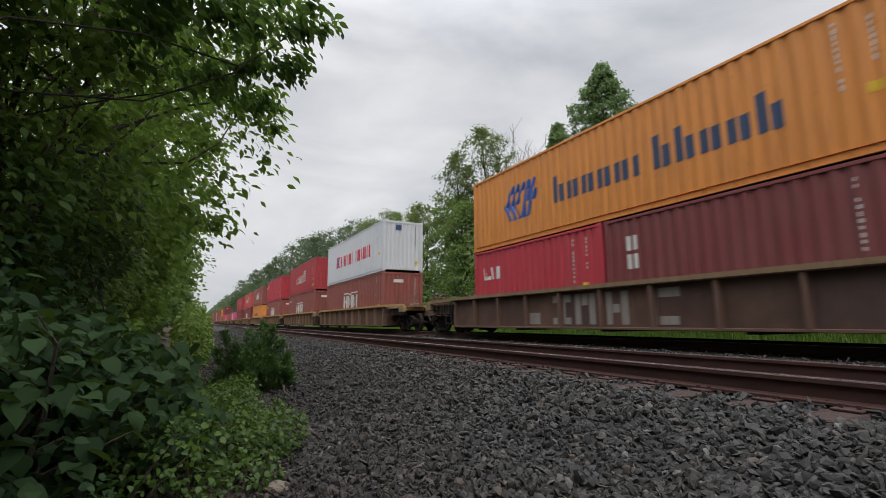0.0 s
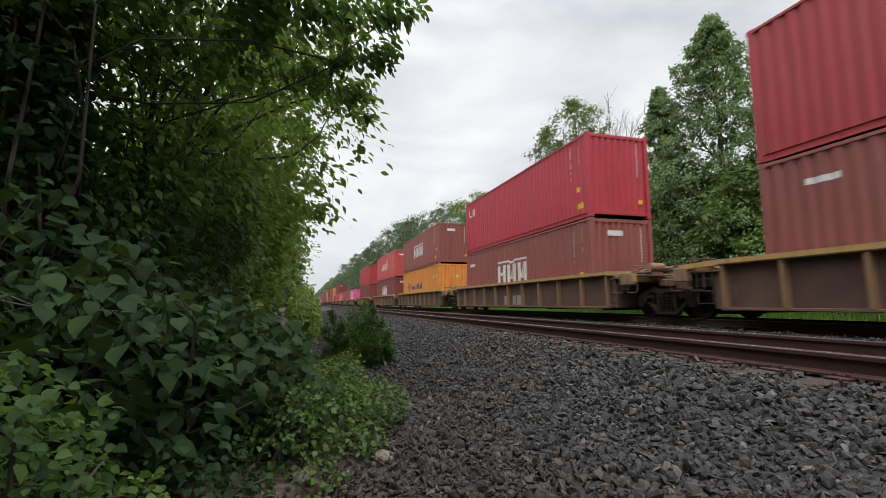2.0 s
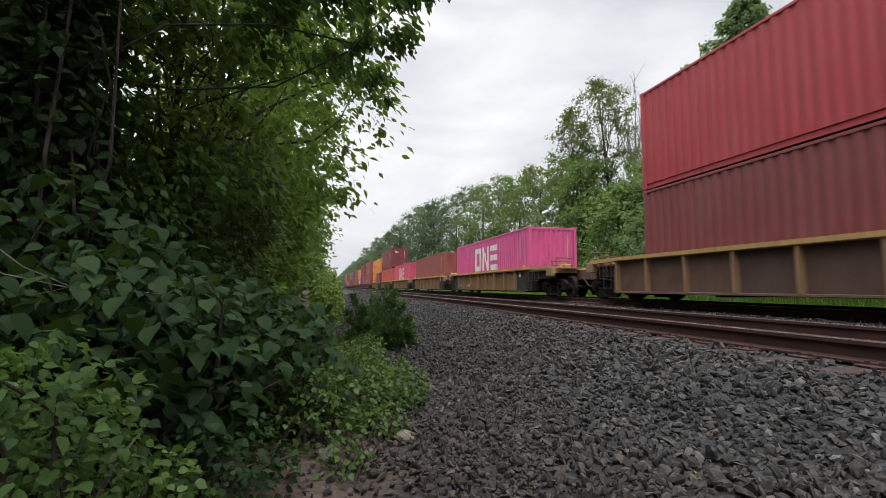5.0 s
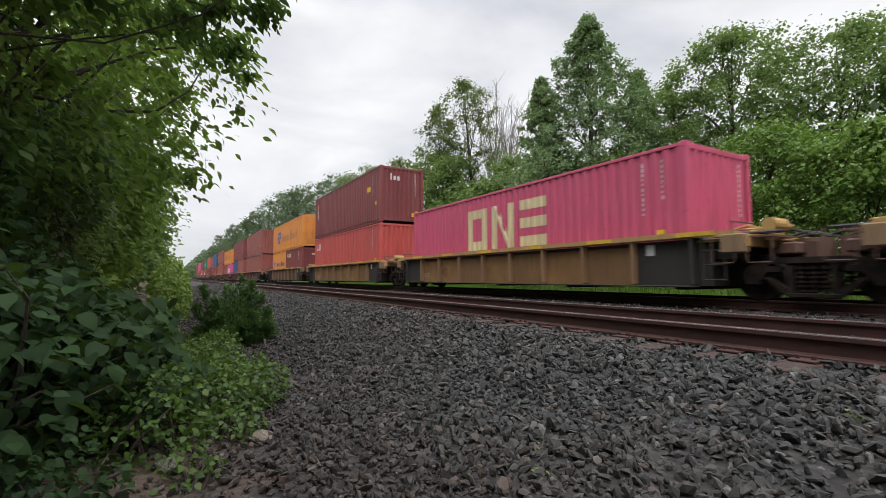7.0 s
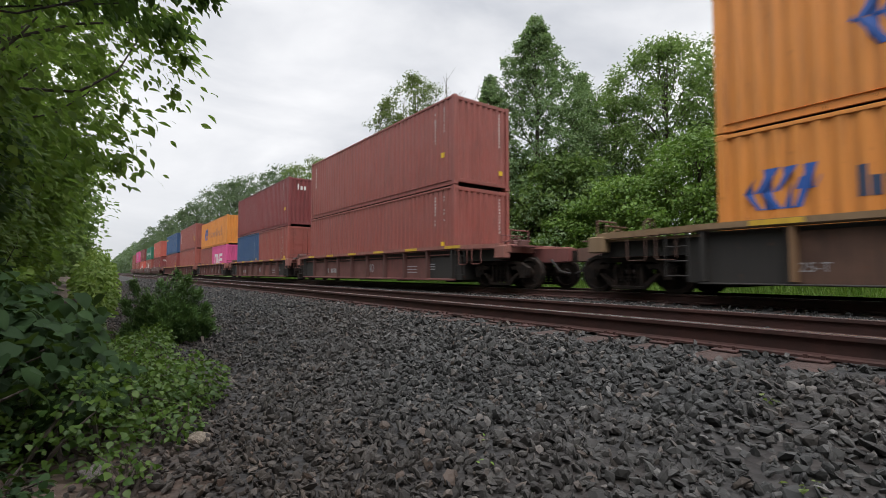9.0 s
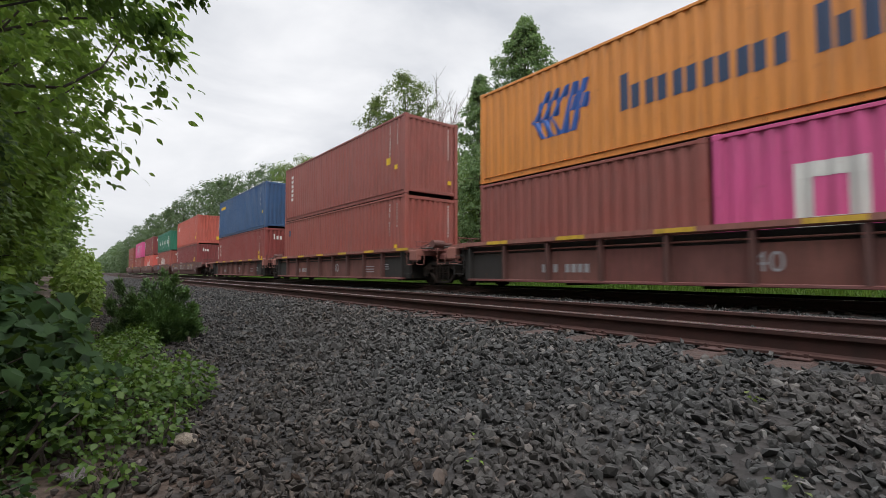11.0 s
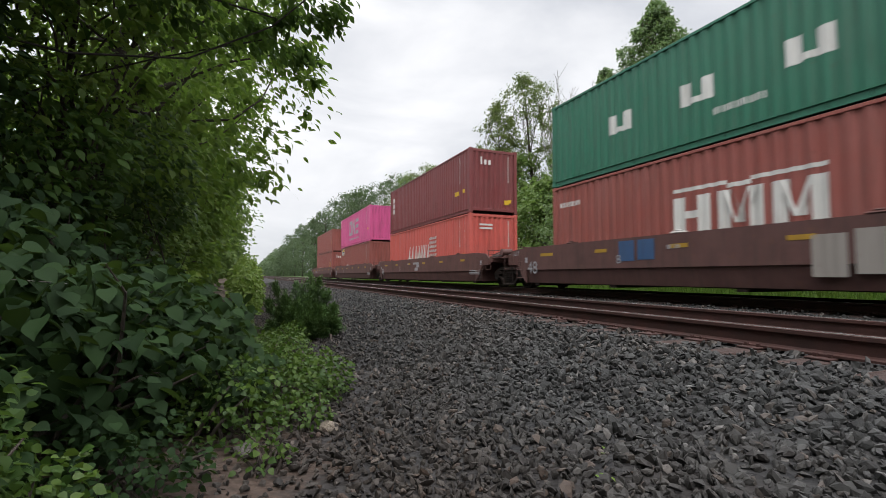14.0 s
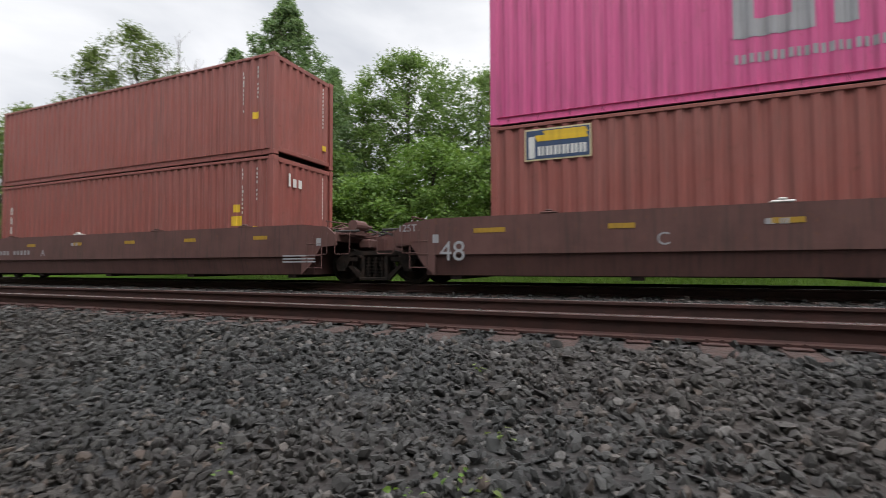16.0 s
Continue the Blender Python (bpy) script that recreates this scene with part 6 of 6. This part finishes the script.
# 4
c = container("brown", U[4], 1, "weathered brown container with a white roofed mark")
house_logo(c, 4.5, 1.03)
number_marks(c)
side_mark(c, "hazard_sign", [(11.2, 11.45, 0.35, 0.6)], MARK["yellow"])
end_mark(c, "end_mark", [(0.65, 1.25, 2.3, 2.48)], MARK["white"])
c = container("orange", U[4], 0, "orange container with a small blue device and dark bars")
orange_logo(c, 2.0, 1.2, 0.62)
end_mark(c, "hazard_sign", [(1.3, 1.5, 1.9, 2.1)], MARK["cream"])
side_mark(c, "hazard_sign", [(10.6, 10.85, 1.95, 2.1), (11.5, 11.75, 1.95, 2.15)], MARK["cream"])
# 5
c = container("coral", U[5], 1, "faded red container with a white slanted mark")
slanted_logo(c, 3.7, 1.1)
number_marks(c)
end_mark(c, "end_mark", [(0.55, 1.3, 2.3, 2.45)], MARK["white"])
c = container("maroon", U[5], 0, "dark maroon container with a white roofed mark")
house_logo(c, 4.4, 1.1)
number_marks(c)
end_mark(c, "end_mark", [(0.65, 1.25, 2.3, 2.48)], MARK["white"])
# 6
for lv in (1, 0):
    c = container("red" if lv else "maroon", U[6], lv, "dark red corrugated container" if lv else "maroon corrugated container in the well")
    number_marks(c)
# 7 to 9: single loads
c = container("pink", U[7], 0, "bright pink container with a grey square block mark")
square_logo(c, 4.13, 1.05, 1.38)
number_marks(c)
c = container("rust", U[8], 0, "rust-brown corrugated container riding alone in its well")
number_marks(c)
c = container("pinkfaded", U[9], 0, "faded pink container with a pale square block mark")
square_logo(c, 4.2, 1.03, 1.38, "cream")
number_marks(c)
# 10
c = container("maroon", U[10], 1, "maroon container with a white upright mark and end mark")
column_word(c, 0.52, 1.35, 2.4, 3)
end_word(c)
number_marks(c)
side_mark(c, "hazard_sign", [(10.35, 10.85, 1.75, 2.0)], MARK["yellow"])
end_mark(c, "hazard_sign", [(1.75, 2.0, 0.35, 0.55)], MARK["yellow"])
c = container("coral", U[10], 0, "bright red container with a white corner mark")
corner_logo(c, 0.52, 2.05)
number_marks(c)
# 11
c = container("orange", U[11], 1, "orange container with doors forward, a blue device and dark bars", doors=True, on=LOW, tall=LOW)
orange_logo(c, 1.87, 0.80, 1.0)
side_mark(c, "small_mark", [(11.25, 11.5, 1.55, 1.75)], MARK["cream"])
c = container("orange", U[11], 0, "short orange container with a blue device and dark bars", SHORT)
orange_logo(c, 0.42, 1.17, 0.60, SHORT)
c = container("maroon", U[11] - SHORT - 0.07, 0, "short maroon container with a cream word as bars", SHORT)
side_mark(c, "line_name", word(0.55, 2.05, 1.92, 2.25, 5, 0.34), MARK["cream"], SHORT, "cream block letters painted as bars")
side_mark(c, "small_mark", word(4.6, 5.3, 1.95, 2.1, 4) + word(4.6, 5.2, 2.2, 2.3, 4) + [(4.9, 5.1, 1.6, 1.8)], MARK["white"], SHORT)
end_mark(c, "end_mark", [(0.8, 1.6, 2.0, 2.12)], MARK["cream"], SHORT)
# 12
for lv in (1, 0):
    c = container("brown", U[12], lv, "dull red-brown corrugated container with yellow stickers")
    number_marks(c)
    if lv:
        column_word(c, 0.5, 1.5, 2.6, 6, 0.2)
# 13
c = container("maroon", U[13], 1, "dark maroon container with a white end mark")
end_word(c)
number_marks(c)
c = container("blue", U[13], 0, "short blue container in the well", SHORT, tall=TALL)
number_marks(c, SHORT, LOW)
c = container("rust", U[13] - SHORT - 0.07, 0, "short rust-brown container with forward doors", SHORT, doors=True, tall=TALL)
number_marks(c, SHORT, LOW)
# 14
c = container("orange", U[14], 1, "orange container with dark bars along its side", on=LOW, tall=LOW)
orange_logo(c, 1.87, 0.80, 1.0)
c = container("brown", U[14], 0, "short red-brown container in the well", SHORT)
c = container("pink", U[14] - SHORT - 0.07, 0, "short pink container with a pale block mark", SHORT)
square_logo(c, 1.2, 0.75, 1.1, "white", SHORT)
# 15
c = container("brown", U[15], 1, "red-brown container with a white upright word as bars")
column_word(c, 0.95, 1.0, 2.45, 6, 0.28)
number_marks(c)
side_mark(c, "hazard_sign", [(10.9, 11.2, 1.2, 1.45)], MARK["yellow"])
c = container("rust", U[15], 0, "weathered red-brown container with rusty streaks")
side_mark(c, "small_mark", [(0.7, 0.95, 2.05, 2.35)], MARK["navy"])
number_marks(c)
# 16
c = container("blue", U[16], 1, "dark blue container with a yellow word drawn as bars")
side_mark(c, "line_name", word(0.5, 1.9, 2.2, 2.42, 5, 0.36), MARK["yellow"], label="yellow block letters painted as bars")
number_marks(c)
c = container("crimson", U[16], 0, "red-brown container with white upright and end marks")
column_word(c, 0.56, 1.35, 2.35, 3)
end_word(c)
number_marks(c)
side_mark(c, "hazard_sign", [(10.7, 11.2, 0.95, 1.2), (10.8, 11.05, 1.3, 1.45)], MARK["yellow"])
# 17
c = container("dullred", U[17], 1, "faded orange-red container with yellow stickers and rust")
corner_logo(c, 0.75, 1.9)
number_marks(c)
side_mark(c, "hazard_sign", [(11.05, 11.45, 0.5, 0.78)], MARK["yellow"])
end_mark(c, "hazard_sign", [(1.75, 2.05, 0.45, 0.78)], MARK["yellow"])
c = container("maroon", U[17], 0, "dark maroon container with white upright and end marks")
column_word(c, 0.62, 1.3, 2.55, 3, 0.34)
end_word(c)
number_marks(c)
side_mark(c, "hazard_sign", [(10.55, 11.1, 1.2, 1.38), (10.75, 11.0, 1.45, 1.6)], MARK["yellow"])
# 18
c = container("green", U[18], 1, "green container with large white letters drawn as bars", tall=LOW)
for a in (2.5, 4.75, 6.95, 9.1):
    side_mark(c, "line_mark", [(a, a + 0.28, 0.98, 1.48), (a + 0.5, a + 0.78, 0.98, 1.48), (a + 0.28, a + 0.5, 1.0, 1.13)], MARK["white"], label="white block mark")
side_mark(c, "small_mark", word(5.5, 6.6, 0.58, 0.72, 8), MARK["white"])
side_mark(c, "line_device", [(10.36, 10.78, 0.55 + 0.24 * i, 0.72 + 0.24 * i) for i in range(6)], MARK["white"], label="white ladder-like device")
number_marks(c, LONG, LOW)
c = container("rust", U[18], 0, "red-brown container with a white roofed mark")
house_logo(c, 4.5, 1.08)
side_mark(c, "small_mark", word(0.38, 1.3, 2.22, 2.36, 5), MARK["white"])
end_mark(c, "end_mark", [(0.65, 1.25, 2.3, 2.48)], MARK["white"])
number_marks(c)
# 19
c = container("maroon", U[19], 1, "dark maroon container with white upright and end marks")
column_word(c, 0.64, 1.25, 2.35, 3, 0.34)
end_word(c)
number_marks(c)
side_mark(c, "hazard_sign", [(10.6, 11.0, 0.9, 1.1)], MARK["yellow"])
end_mark(c, "hazard_sign", [(1.75, 2.0, 0.42, 0.62)], MARK["yellow"])
c = container("redorange", U[19], 0, "faded red container with a white slanted mark")
slanted_logo(c, 3.8, 1.1)
end_mark(c, "end_mark", [(0.5, 1.15, 2.2, 2.28), (0.5, 1.15, 2.36, 2.44)], MARK["white"])
number_marks(c)
# 20
c = container("pink", U[20], 1, "bright pink container with a pale square block mark")
square_logo(c, 4.24, 0.95, 1.36, "grey")
side_mark(c, "line_name", word(4.24, 8.3, 0.52, 0.68, 19, 0.3), MARK["grey"], label="small pale letters painted as bars")
number_marks(c)
c = container("brown", U[20], 0, "brown container with a yellow and navy picture sign")
side_mark(c, "picture_sign", [(0.70, 1.95, 2.13, 2.75)], MARK["cream"], flat=True, label="navy sign with a yellow beam and white bars")
side_mark(c, "picture_sign", [(0.73, 1.92, 2.16, 2.72)], MARK["navy"], flat=True, lift=0.004)
side_mark(c, "picture_sign", [(0.95, 1.9, 2.5, 2.62, -0.05), (1.1, 1.9, 2.6, 2.7, -0.05)], MARK["yellow"], flat=True, lift=0.008)
side_mark(c, "picture_sign", [(0.78, 0.9, 2.18, 2.6)] + word(0.95, 1.88, 2.22, 2.4, 6, 0.34), MARK["white"], flat=True, lift=0.008)
number_marks(c)
# 21
c = container("brown", U[21], 1, "dull red-brown container on the last car", tall=LOW)
number_marks(c, LONG, LOW)
c = container("brown", U[21], 0, "red-brown container with a white end mark on the last car")
column_word(c, 0.5, 1.2, 2.2, 3, 0.16)
end_word(c)
number_marks(c)
side_mark(c, "hazard_sign", [(10.75, 11.15, 1.15, 1.4), (10.85, 11.05, 1.5, 1.7)], MARK["yellow"])


def travelled(t):
    """Metres that the train has gone since the start."""
    return 22.787 * t + 0.02825 * t * t - 0.0012978 * t ** 3


def motions():
    times = [0.0, 2.0, 4.0, 6.0, 8.0, 10.0, 12.0, 14.0, 16.0]
    for thing, x, u, z in MOVING:
        walk(thing, [(t, pose(x, u - travelled(t), z)) for t in times])


motions()
